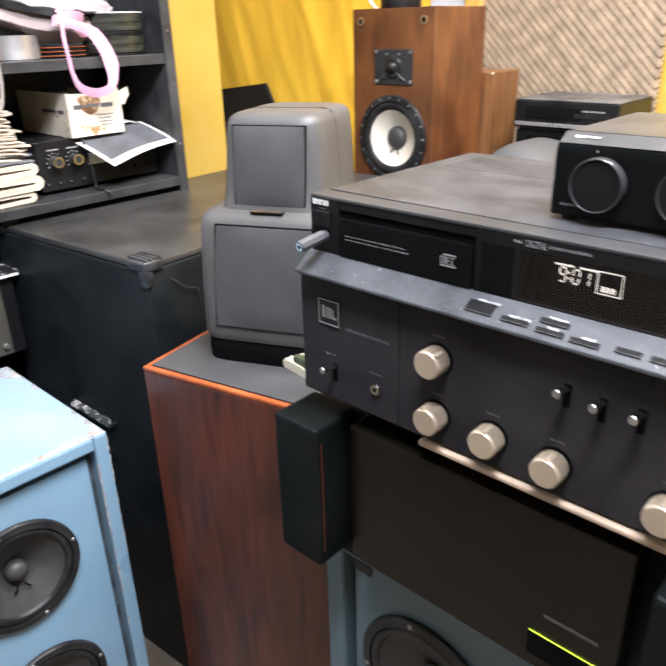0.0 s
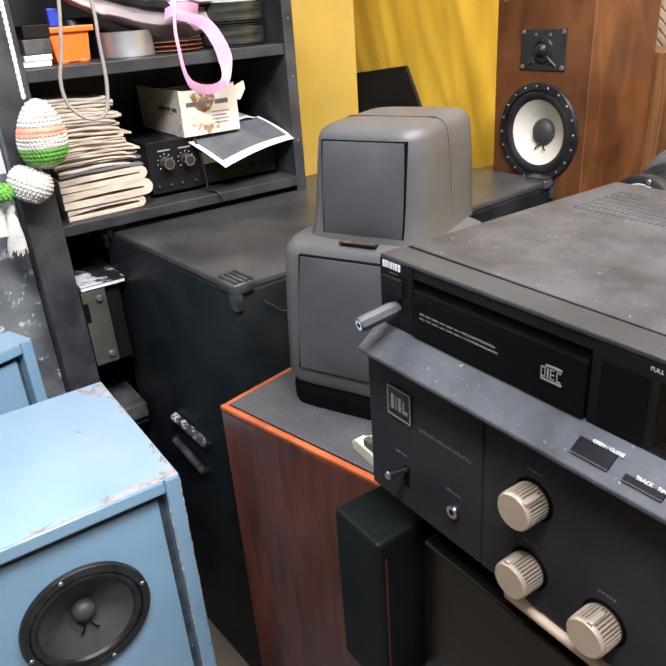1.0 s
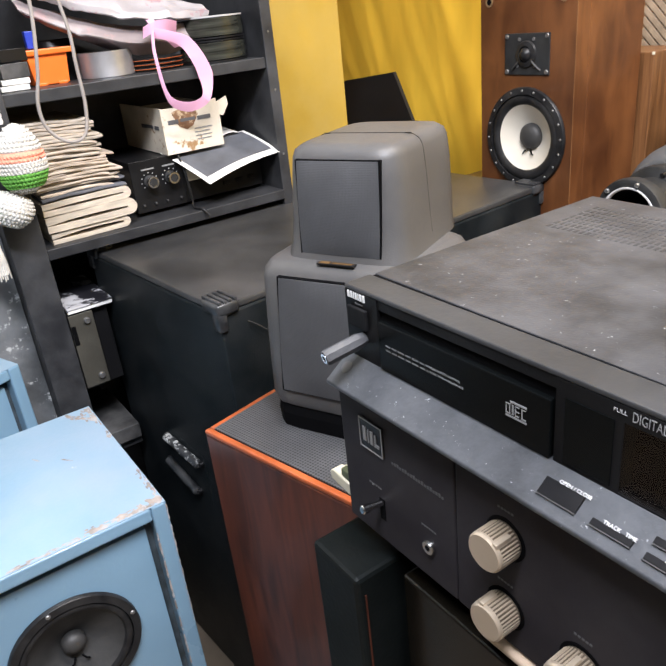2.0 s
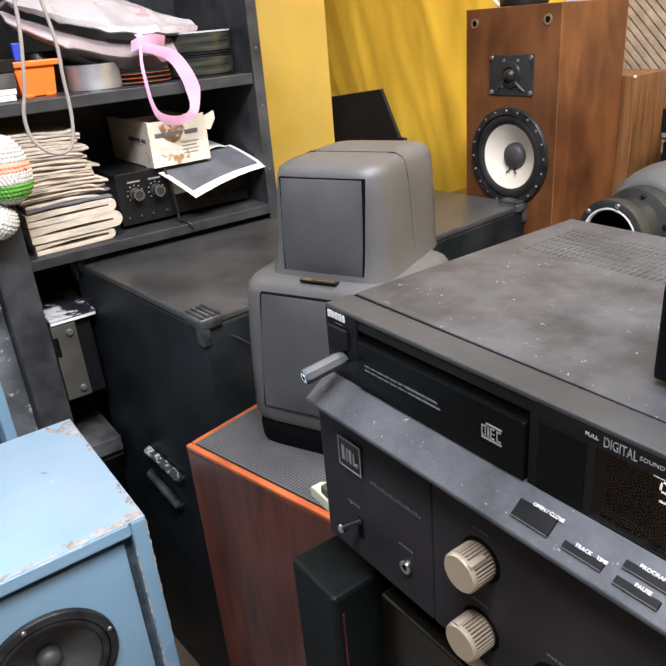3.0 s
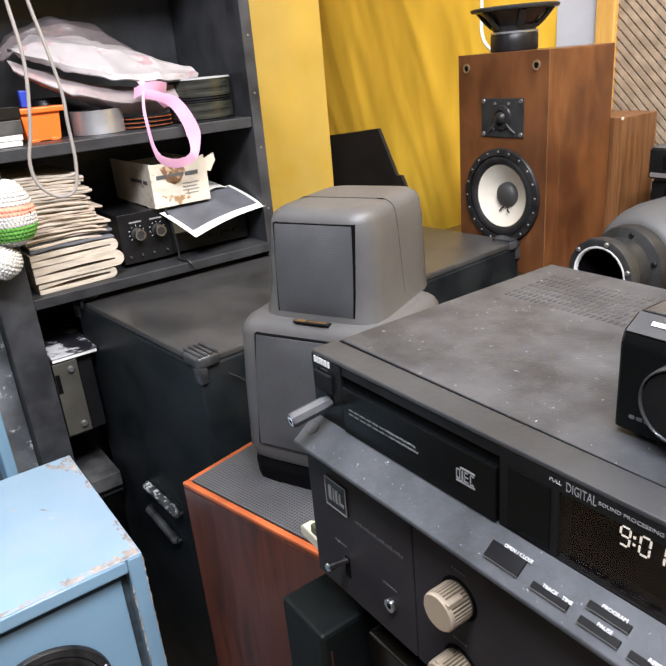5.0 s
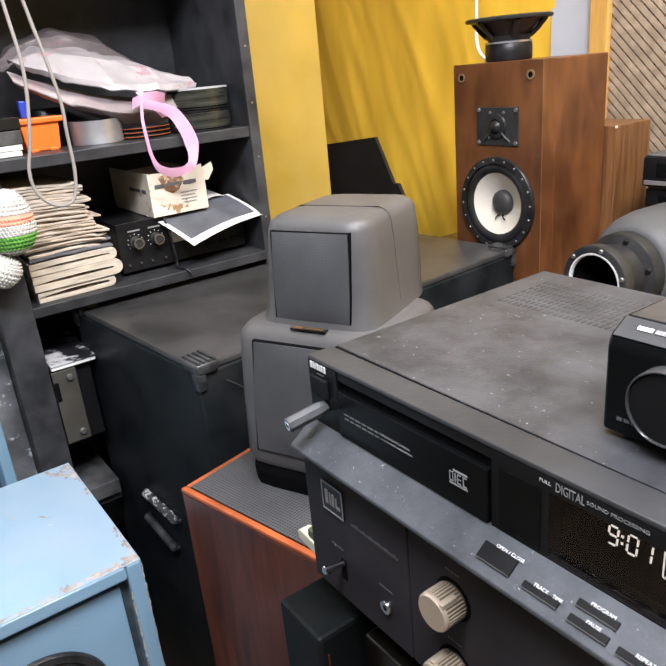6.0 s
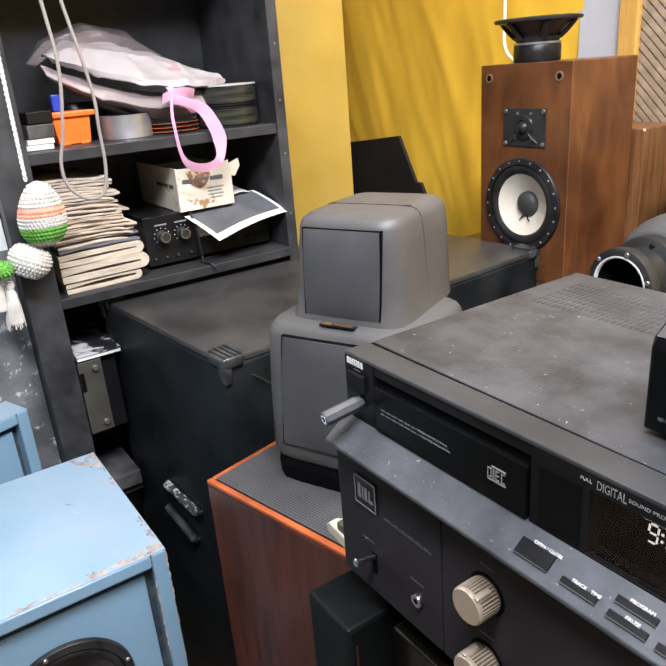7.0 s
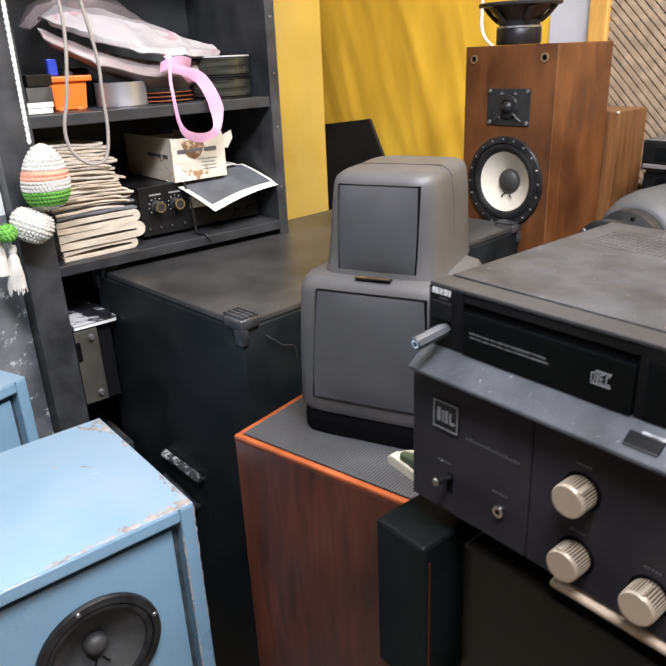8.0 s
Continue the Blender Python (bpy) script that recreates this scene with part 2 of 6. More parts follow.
M["digit"] = glow_mat("display_digit", (0.9, 0.97, 1.0), 1.6)
M["green_glow"] = glow_mat("indicator_line", (0.55, 0.75, 0.05), 1.2)
M["amp_glass"] = mat("smoked_panel", (0.006, 0.005, 0.0035), 0.2, var=0.15, bump=0, spec=0.3)
M["dk_green"] = mat("dark_casing", (0.0026, 0.0046, 0.0046), 0.5, var=0.2, bump=0.15, dust=0.02, spec=0.12)
M["tan"] = mat("tan_strip", (0.5, 0.38, 0.28), 0.5, var=0.12)
M["grey_plug"] = mat("grey_plug", (0.05, 0.051, 0.055), 0.5, var=0.25, bump=0.3, dust=0.25, dust_col=(0.15, 0.15, 0.155), dust_scale=40)
M["drum"] = mat("grey_casting", (0.085, 0.087, 0.090), 0.55, var=0.12, scale=9, bump=0.12, fine=300, wear=(0.2, 0.19, 0.18), wear_at=0.68, spec=0.35)
M["horn_black"] = mat("horn_black", (0.016, 0.017, 0.018), 0.42, var=0.2, bump=0.1, dust=0.08, spec=0.3)
M["device_top"] = mat("device_lid", (0.038, 0.038, 0.039), 0.5, var=0.2, dust=0.4)
M["eq_edge"] = mat("equaliser_edge", (0.035, 0.035, 0.037), 0.42, var=0.2, dust=0.4, dust_col=(0.10, 0.10, 0.103), spec=0.4, sheen=0.05)
M["silver"] = mat("silver_strip", (0.5, 0.5, 0.52), 0.3, 0.8, var=0.1)
M["paper"] = mat("paper", (0.78, 0.77, 0.74), 0.8, var=0.05, bump=0.1)
M["paper_dark"] = mat("print_dark", (0.1, 0.105, 0.12), 0.6, var=0.3, scale=20, bump=0)
M["news"] = mat("newsprint", (0.50, 0.42, 0.34), 0.9, var=0.28, scale=26, stretch=(1, 1, 7), bump=0.4)
M["news_grey"] = mat("newsprint_grey", (0.42, 0.37, 0.31), 0.9, var=0.3, scale=26, stretch=(1, 1, 7), bump=0.4)
M["news_light"] = mat("newsprint_light", (0.55, 0.48, 0.39), 0.9, var=0.24, scale=24, stretch=(1, 1, 7), bump=0.4)
M["card"] = mat("cardboard", (0.66, 0.595, 0.49), 0.8, var=0.16, scale=16, bump=0.15, wear=(0.34, 0.20, 0.09), wear_at=0.60, wear_scale=20)
M["orange"] = mat("orange_plastic", (0.86, 0.17, 0.022), 0.38, var=0.06, bump=0.05)
M["blue_plastic"] = mat("blue_plastic", (0.02, 0.05, 0.42), 0.4, var=0.06)
M["tape_metal"] = mat("tape_metal", (0.5, 0.5, 0.52), 0.38, 0.75, var=0.12, scale=30)
M["spool"] = mat("wire_spool", (0.05, 0.052, 0.042), 0.22, 0.35, var=0.7, scale=22, stretch=(0.5, 0.5, 10), bump=0.25, fine=60)
M["bag"] = mat("plastic_bag", (0.37, 0.345, 0.355), 0.35, var=0.14, scale=9, bump=0.6, fine=45, wear=(0.37, 0.25, 0.27), wear_at=0.57, wear_scale=18)
# Darker copy of the bag film: the front fold's shade is in the colour.
M["bag_shaded"] = mat("plastic_bag_shade", (0.27, 0.225, 0.225), 0.4, var=0.25, scale=9, bump=0.5, fine=45, wear=(0.36, 0.25, 0.25), wear_at=0.58, wear_scale=22)
M["bag_clear"] = mat("plastic_bag_clear", (0.20, 0.17, 0.175), 0.3, var=0.25, scale=9, bump=0.6, fine=45, wear=(0.30, 0.2, 0.2), wear_at=0.6, wear_scale=22)
M["bag_clear"].node_tree.nodes["Principled BSDF"].inputs["Alpha"].default_value = 0.55
M["pink"] = mat("pink_ribbon", (0.80, 0.43, 0.60), 0.45, var=0.08, bump=0.1)
M["wool_white"] = mat("wool_white", (0.56, 0.54, 0.50), 0.95, var=0.12, scale=60, bump=0.6, fine=300)
M["wool_coral"] = mat("wool_coral", (0.78, 0.32, 0.22), 0.95, var=0.12, scale=60, bump=0.6, fine=300)
M["wool_green"] = mat("wool_green", (0.13, 0.36, 0.06), 0.95, var=0.12, scale=60, bump=0.6, fine=300)
M["cord"] = mat("cord_grey", (0.30, 0.27, 0.25), 0.5, var=0.1)
M["cord_white"] = mat("cord_white", (0.75, 0.75, 0.74), 0.6, var=0.1)
M["steel_plate"] = mat("steel_plate", (0.115, 0.108, 0.090), 0.45, 0.5, var=0.25, bump=0.15)
M["ivory"] = mat("ivory_plastic", (0.62, 0.58, 0.46), 0.5, var=0.12)
M["olive"] = mat("olive_plastic", (0.07, 0.085, 0.045), 0.5, var=0.15)
M["brass"] = mat("dull_brass", (0.30, 0.20, 0.11), 0.4, 0.5, var=0.2)
M["badge_gold"] = mat("badge_gold", (0.14, 0.075, 0.025), 0.5, var=0.2)
M["panel_black"] = mat("panel_black", (0.012, 0.012, 0.013), 0.6, var=0.2, bump=0.1)
M["bench"] = wood_mat("bench_wood", (0.06, 0.035, 0.02), (0.13, 0.08, 0.045))


# ---------------------------------------------------------------- mesh helpers
def thing(name, label, category, place=(0, 0, 0), rz=0.0, group="", kind="", rx=0.0, ry=0.0):
    ob = new(name)
    ob.empty_display_size = 0.05
    ob.matrix_world = pose(*place, rx, ry, rz)
    tagged(ob, label, category, group, kind)
    return ob


def part(name, bm, material, parent=None, label="", smooth=False, world_space=False):
    """Links a bmesh as one mesh object under a thing or a part. Coordinates are the top thing's own unless world_space."""
    top = parent
    while top is not None and top.parent is not None:
        top = top.parent
    if world_space and top is not None:
        bmesh.ops.transform(bm, matrix=top.matrix_world.inverted(), verts=bm.verts)
    me = bpy.data.meshes.new(name)
    bmesh.ops.recalc_face_normals(bm, faces=bm.faces)
    bm.to_mesh(me)
    bm.free()
    me.materials.append(material)
    if smooth:
        me.polygons.foreach_set("use_smooth", [True] * len(me.polygons))
        me.set_sharp_from_angle(angle=radians(38))
    ob = new(name, me)
    if parent is not None:
        ob.parent = parent
    if label:
        ob["label"] = label
    return ob


def box(x0, x1, y0, y1, z0, z1, bevel=0.0, seg=2, bm=None):
    own = bmesh.new()
    bmesh.ops.create_cube(own, size=1.0)
    for v in own.verts:
        v.co = Vector(((x0 + x1) / 2 + v.co.x * (x1 - x0), (y0 + y1) / 2 + v.co.y * (y1 - y0), (z0 + z1) / 2 + v.co.z * (z1 - z0)))
    if bevel > 0:
        bmesh.ops.bevel(own, geom=own.edges[:], offset=bevel, segments=seg, profile=0.5, affect="EDGES")
    return join(own, bm)


def join(own, bm):
    if bm is None:
        return own
    me = bpy.data.meshes.new("scratch")
    own.to_mesh(me)
    own.free()
    bm.from_mesh(me)
    bpy.data.meshes.remove(me)
    return bm


def aim(centre, axis):
    """The frame whose z runs along axis, at centre."""
    return Matrix.Translation(centre) @ Vector(axis).to_track_quat("Z", "Y").to_matrix().to_4x4()


def lathe(profile, centre=(0, 0, 0), axis=(0, 0, 1), steps=40, bm=None):
    """A solid of revolution from (radius, height) pairs along axis."""
    own = bmesh.new()
    rings = []
    for r, h in profile:
        if r < 1e-6:
            rings.append([own.verts.new((0, 0, h))])
        else:
            rings.append([own.verts.new((r * math.cos(2 * math.pi * i / steps), r * math.sin(2 * math.pi * i / steps), h)) for i in range(steps)])
    for a, b in zip(rings, rings[1:]):
        for i in range(steps):
            j = (i + 1) % steps
            if len(a) == 1 and len(b) == 1:
                continue
            if len(a) == 1:
                own.faces.new((a[0], b[i], b[j]))
            elif len(b) == 1:
                own.faces.new((a[i], a[j], b[0]))
            else:
                own.faces.new((a[i], a[j], b[j], b[i]))
    bmesh.ops.transform(own, matrix=aim(centre, axis), verts=own.verts)
    return join(own, bm)


def rod(a, b, r, steps=16, bm=None, bevel=0.0):
    a, b = Vector(a), Vector(b)
    h = (b - a).length
    e = min(bevel, r * 0.9)
    prof = [(0, 0), (r - e, 0), (r, e), (r, h - e), (r - e, h), (0, h)] if e > 0 else [(0, 0), (r, 0), (r, h), (0, h)]
    return lathe(prof, a, b - a, steps, bm)


def sweep(points, r, steps=8, flat=1.0, bm=None):
    """A tube along points, smoothed; flat under 1 makes a band."""
    pts = [Vector(p) for p in points]
    fine = []
    for i in range(len(pts) - 1):
        p0, p1, p2, p3 = pts[max(i - 1, 0)], pts[i], pts[i + 1], pts[min(i + 2, len(pts) - 1)]
        for k in range(6):
            t = k / 6
            fine.append(0.5 * ((2 * p1) + (p2 - p0) * t + (2 * p0 - 5 * p1 + 4 * p2 - p3) * t * t + (3 * p1 - p0 - 3 * p2 + p3) * t ** 3))
    fine.append(pts[-1])
    own = bmesh.new()
    rings = []
    up = Vector((0.3, 0.2, 1)).normalized()
    for i, p in enumerate(fine):
        d = (fine[min(i + 1, len(fine) - 1)] - fine[max(i - 1, 0)]).normalized()
        s = d.cross(up)
        s = s.normalized() if s.length > 1e-4 else Vector((1, 0, 0))
        u = s.cross(d).normalized()
        up = u
        rings.append([own.verts.new(p + r * (math.cos(2 * math.pi * k / steps) * s + flat * math.sin(2 * math.pi * k / steps) * u)) for k in range(steps)])
    for a, b in zip(rings, rings[1:]):
        for i in range(steps):
            j = (i + 1) % steps
            own.faces.new((a[i], a[j], b[j], b[i]))
    own.faces.new(rings[0])
    own.faces.new(rings[-1])
    return join(own, bm)


def prism(outline, lo, hi, plane="xy", bevel=0.0, bm=None):
    """An outline of (a, b) pairs drawn out from lo to hi along the third axis."""
    own = bmesh.new()

    def at(a, b, c):
        return {"xy": (a, b, c), "xz": (a, c, b), "yz": (c, a, b)}[plane]
    v0 = [own.verts.new(at(a, b, lo)) for a, b in outline]
    v1 = [own.verts.new(at(a, b, hi)) for a, b in outline]
    own.faces.new(v0)
    own.faces.new(v1)
    for i in range(len(outline)):
        j = (i + 1) % len(outline)
        own.faces.new((v0[i], v0[j], v1[j], v1[i]))
    if bevel > 0:
        bmesh.ops.bevel(own, geom=own.edges[:], offset=bevel, segments=2, profile=0.5, affect="EDGES")
    return join(own, bm)


def plate(u0, u1, v0, v1, lo, hi, plane, holes, steps=48):
    """A rectangular plate with round holes (u, v, r), drawn out from lo to hi along the third axis."""
    own = bmesh.new()

    def at(a, b):
        return {"xz": (a, lo, b), "yz": (lo, a, b)}[plane]
    loops = [[(u0, v0), (u1, v0), (u1, v1), (u0, v1)]]
    for u, v, r in holes:
        loops.append([(u + r * math.cos(2 * math.pi * k / steps), v + r * math.sin(2 * math.pi * k / steps)) for k in range(steps)])
    edges = []
    for loop in loops:
        vs = [own.verts.new(at(a, b)) for a, b in loop]
        edges += [own.edges.new((vs[k], vs[(k + 1) % len(vs)])) for k in range(len(vs))]
    bmesh.ops.triangle_fill(own, use_beauty=True, edges=edges)
    ext = bmesh.ops.extrude_face_region(own, geom=own.faces[:])
    bmesh.ops.translate(own, verts=[v for v in ext["geom"] if isinstance(v, bmesh.types.BMVert)], vec=(0, hi - lo, 0) if plane == "xz" else (hi - lo, 0, 0))
    return own


def lettering(name, words, size, m, material, parent, stretch=1.0, slant=0.0):
    """Words in the built-in font as a mesh, in the plane m (x along the words, y up the letters)."""
    curve = bpy.data.curves.new(name, "FONT")
    curve.body, curve.size, curve.extrude, curve.shear = words, size, 0.0001, slant
    curve.resolution_u = 3
    tmp = new("scratch", curve)
    dg = bpy.context.evaluated_depsgraph_get()
    me = bpy.data.meshes.new_from_object(tmp.evaluated_get(dg))
    bpy.data.objects.remove(tmp)
    me.name = name
    top = parent
    while top.parent is not None:
        top = top.parent
    me.transform(top.matrix_world.inverted() @ m @ Matrix.Diagonal((stretch, 1, 1, 1)))
    me.materials.clear()
    me.materials.append(material)
    ob = new(name, me)
    ob.parent = parent
    return ob


# ---------------------------------------------------------------- the room
def setting(name, bm, material, label=""):
    ob = part(name, bm, material)
    return tagged(ob, label, "", "", "structure")


X0, X1, Y0, Y1 = -2.6, 1.7, -1.8, 1.88
setting("floor", box(X0 - 0.1, X1 + 0.1, Y0 - 0.1, Y1 + 0.1, FLOOR - 0.1, FLOOR), M["floor"], "brown cement floor, dusty")
setting("ceiling", box(X0 - 0.1, X1 + 0.1, Y0 - 0.1, Y1 + 0.1, CEIL, CEIL + 0.1), M["wall_white"], "plain pale plaster ceiling")
setting("wall_north", box(X0, X1, Y1, Y1 + 0.12, FLOOR, CEIL), M["wall_yellow"], "yellow painted wall")
setting("wall_south", box(X0, X1, Y0 - 0.12, Y0, FLOOR, CEIL), M["plaster"], "plain grey plaster wall")
setting("wall_west", box(X0 - 0.12, X0, Y0, Y1, FLOOR, CEIL), M["wall_yellow"], "yellow painted wall")
setting("wall_east", box(X1, X1 + 0.12, Y0, Y1, FLOOR, CEIL), M["plaster"], "plain grey plaster wall")
setting("wall_pillar", box(-2.02, -1.838, 0.9685, 1.48, FLOOR, CEIL, 0.004), M["wall_yellow"], "yellow painted pillar beside the black shelf")
setting("wall_grey_stub", box(-1.75, -1.385, -0.60, 0.3745, FLOOR, 1.20), M["wall_grey"], "dark grey rough wall with pale scuffs")
setting("wall_white_stub", box(-1.75, -1.385, -0.60, 0.3745, 1.20, CEIL), M["wall_white"], "white distempered wall above the grey band")

# curtain: a folded sheet hung in front of the north wall
bm = bmesh.new()
NX, NZ = 220, 80
grid = []
for i in range(NX + 1):
    col = []
    for k in range(NZ + 1):
        x, z = -2.55 + 1.30 * i / NX, FLOOR + 0.02 + 2.3 * k / NZ
        s = x + 0.28 * (z - 1.2) + 0.05 * math.sin(3.1 * z + 5 * x)
        y = 1.815 + 0.0042 * math.sin(13 * s + 0.7 * z) + 0.0007 * math.sin(37 * s + 1.3 + 0.8 * z) + 0.020 * noise.noise(Vector((3.4 * x, 0.4, 1.8 * z)))
        y += 0.011 * abs(noise.noise(Vector((9.0 * (x + 0.42 * z), 2.7, 1.6 * z)))) + 0.0018 * noise.noise(Vector((22.0 * (x + 0.35 * z), 5.1, 4.0 * z)))
        col.append(bm.verts.new((x, y, z)))
    grid.append(col)
for i in range(NX):
    for k in range(NZ):
        bm.faces.new((grid[i][k], grid[i + 1][k], grid[i + 1][k + 1], grid[i][k + 1]))
curtain = thing("curtain", "yellow satin curtain with loose diagonal folds", "curtain", (-1.9, 1.825, FLOOR))
part("curtain_cloth", bm, M["curtain"], curtain, smooth=True, world_space=True)

# white board and lattice screen on the north wall
wb = thing("white_board", "plain white board standing against the yellow wall", "board", (-1.2, 1.82, 1.0))
part("board", box(-1.262, -1.133, 1.81, 1.822, 0.95, 2.2, 0.002), M["white_board"], wb, world_space=True)
lat = thing("lattice_screen", "light brown diagonal lattice screen in a wooden frame", "screen", (-0.85, 1.83, 0.95))
part("frame_stile", box(-1.131, -1.080, 1.785, 1.83, 0.95, 2.25, 0.003), M["frame_wood"], lat, "orange-brown wooden stile", world_space=True)
part("backing", box(-1.079, -0.596, 1.822, 1.83, 0.95, 2.25), M["lattice_back"], lat, world_space=True)
LX0, LX1, LZ0, LZ1, PITCH = -1.079, -0.590, 1.10, 1.95, 0.0235
for way, yy in ((1, 1.808), (-1, 1.803)):
    c = -1.2
    while c < 1.2:
        c += PITCH
        pts = []
        # the line z - zc = way * (x - xc) + c, cut to the rectangle
        xc, zc = (LX0 + LX1) / 2, (LZ0 + LZ1) / 2
        lo, hi = LX0, LX1
        za, zb = zc + way * (lo - xc) + c, zc + way * (hi - xc) + c
        if way > 0:
            lo, hi = max(lo, xc + LZ0 - zc - c), min(hi, xc + LZ1 - zc - c)
        else:
            lo, hi = max(lo, xc - (LZ1 - zc - c)), min(hi, xc - (LZ0 - zc - c))
        if hi - lo < 0.02:
            continue
        a = Vector((lo, yy, zc + way * (lo - xc) + c))
        b = Vector((hi, yy, zc + way * (hi - xc) + c))
        d = (b - a).normalized()
        side = Vector((-d.z, 0, d.x)) * 0.0061
        sl = bmesh.new()
        vs = []
        for off in (0.0, -0.005):
            vs.append([sl.verts.new(p + s + Vector((0, off, 0))) for p, s in ((a, side), (b, side), (b, -side), (a, -side))])
        sl.faces.new(vs[0])
        sl.faces.new(vs[1])
        for i in range(4):
            sl.faces.new((vs[0][i], vs[0][(i + 1) % 4], vs[1][(i + 1) % 4], vs[1][i]))
        part("slat", sl, M["lattice"], lat, world_space=True)

# ---------------------------------------------------------------- shelf unit and what lies in it
SX = -1.35
shelf = thing("shelf_unit", "tall black painted wooden shelf unit, dusty and scuffed", "shelf", (-1.5, 0.66, FLOOR))
part("side_panel", box(-1.68, SX, 0.943, 0.967, FLOOR, 2.2, 0.0015), M["shelf_black"], shelf, world_space=True)
part("side_panel", box(-1.68, SX + 0.012, 0.376, 0.436, FLOOR, 2.2, 0.002), M["shelf_black"], shelf, "thick black scuffed side post", world_space=True)
part("back_panel", box(-1.70, -1.681, 0.376, 0.967, FLOOR, 2.2), M["shelf_black"], shelf, world_space=True)
part("shelf_board", box(-1.68, SX - 0.004, 0.4365, 0.9425, 1.343, 1.364, 0.0015), M["shelf_top"], shelf, world_space=True)
part("shelf_board", box(-1.68, SX + 0.006, 0.4365, 0.9425, 1.0765, 1.0965, 0.0015), M["shelf_top"], shelf, world_space=True)
part("shelf_board", box(-1.68, SX - 0.004, 0.4365, 0.9425, 1.74, 1.762, 0.0015), M["shelf_top"], shelf, world_space=True)
part("shelf_board", box(-1.68, SX - 0.055, 0.4365, 0.52, 0.780, 0.799, 0.0015), M["shelf_top"], shelf, world_space=True)
part("shelf_board", box(-1.68, SX - 0.004, 0.4365, 0.52, 0.64, 0.66, 0.0015), M["shelf_top"], shelf, world_space=True)
for yy, zz in ((0.955, 1.30), (0.955, 1.17), (0.955, 1.41), (0.955, 1.52)):
    part("screw", rod((SX - 0.001, yy, zz), (SX + 0.0012, yy, zz), 0.0022, 10), M["screw"], shelf, world_space=True)

# newspapers: single folded papers, slightly askew
random.seed(5)


def news_label(ob):
    return tagged(ob, "folded yellowed newspaper in a tall stack on the shelf", "newspaper", "stack of newspapers")


def folded_paper(y0, y1, z0, leaf, gap, lean, mname, depth):
    """A thick paper folded once, the fold towards y1: two leaves round a lens-shaped gap."""
    outer, inner, n = [], [], 9
    top = 2 * leaf + gap
    for k in range(n + 1):
        u = k / n
        outer.append((y0 + (y1 - y0 - 0.5 * top) * u, z0 + lean * u * u))
    for k in range(1, 8):
        a = -math.pi / 2 + math.pi * k / 8
        outer.append((y1 - 0.5 * top + 0.5 * top * math.cos(a), z0 + lean + 0.5 * top * (1 + math.sin(a))))
    for k in range(n + 1):
        u = 1 - k / n
        outer.append((y0 + (y1 - y0 - 0.5 * top) * u, z0 + top + lean * u * u - 0.3 * gap * (1 - u) ** 2))
    for k in range(n + 1):
        u = k / n
        inner.append((y0 + (y1 - y0 - 0.6 * top) * u, z0 + leaf + 0.7 * gap + 0.3 * gap * math.sin(math.pi * u) + lean * u * u - 0.3 * gap * (1 - u) ** 2))
    for k in range(n + 1):
        u = 1 - k / n
        inner.append((y0 + (y1 - y0 - 0.6 * top) * u, z0 + leaf + 0.25 * gap - 0.2 * gap * math.sin(math.pi * u) + lean * u * u))
    bm = prism(outer + inner, -1.60, depth, "yz")
    news_label(part("newspaper", bm, M[mname]))
    return z0 + top


z = 1.0970
z = folded_paper(0.456, 0.606, z, 0.006, 0.010, 0.001, "news_light", -1.366)
z = folded_paper(0.452, 0.624, z + 0.0005, 0.011, 0.008, 0.001, "news_light", -1.362)
z = folded_paper(0.452, 0.618, z + 0.0005, 0.009, 0.006, 0.001, "news_light", -1.364)
rows = [("paper_dark", 0.005), ("news", 0.005), ("paper_dark", 0.004)] + [("news", 0.0042), ("news", 0.0036), ("news_grey", 0.0045), ("news", 0.004), ("news", 0.0055)] * 3 + [("news_grey", 0.004), ("news_grey", 0.005), ("news", 0.004), ("news_grey", 0.006), ("news_grey", 0.005), ("news", 0.004), ("news_grey", 0.007), ("news", 0.005), ("news_grey", 0.006), ("news_grey", 0.006)]
for i, (mname, h) in enumerate(rows):
    h *= random.uniform(0.85, 1.25)
    back, front = 0.452 + random.uniform(-0.003, 0.006), 0.607 + random.uniform(-0.016, 0.012) - 0.0007 * i
    xf, xb = -1.367 + random.uniform(-0.008, 0.004) - 0.0006 * i, -1.60
    ob = bmesh.new()
    nseg = 12
    ringv = []
    for k in range(nseg + 1):
        y = back + (front - back) * k / nseg
        sag = 0.0035 * math.sin(3.0 * k / nseg + 0.06 * i) + 0.0007 * math.sin(9 * k / nseg + 2 * i) + (0.002 * math.sin(4 * i) if k == nseg else 0)
        dxf = 0.0016 * math.sin(5.1 * i + 1.3 * k)
        ringv.append([ob.verts.new((xx, y, z + dz + sag)) for xx, dz in ((xb, 0), (xf - 0.002 + dxf, 0.0), (xf + dxf, h * 0.25), (xf + dxf, h * 0.68), (xf - 0.002 + dxf, h * 0.95), (xb, h * 0.95))])
    for a, b in zip(ringv, ringv[1:]):
        for k in range(6):
            ob.faces.new((a[k], a[(k + 1) % 6], b[(k + 1) % 6], b[k]))
    ob.faces.new(ringv[0])
    ob.faces.new(ringv[-1])
    news_label(part("newspaper", ob, M[mname], smooth=True))
    z += h * 0.97

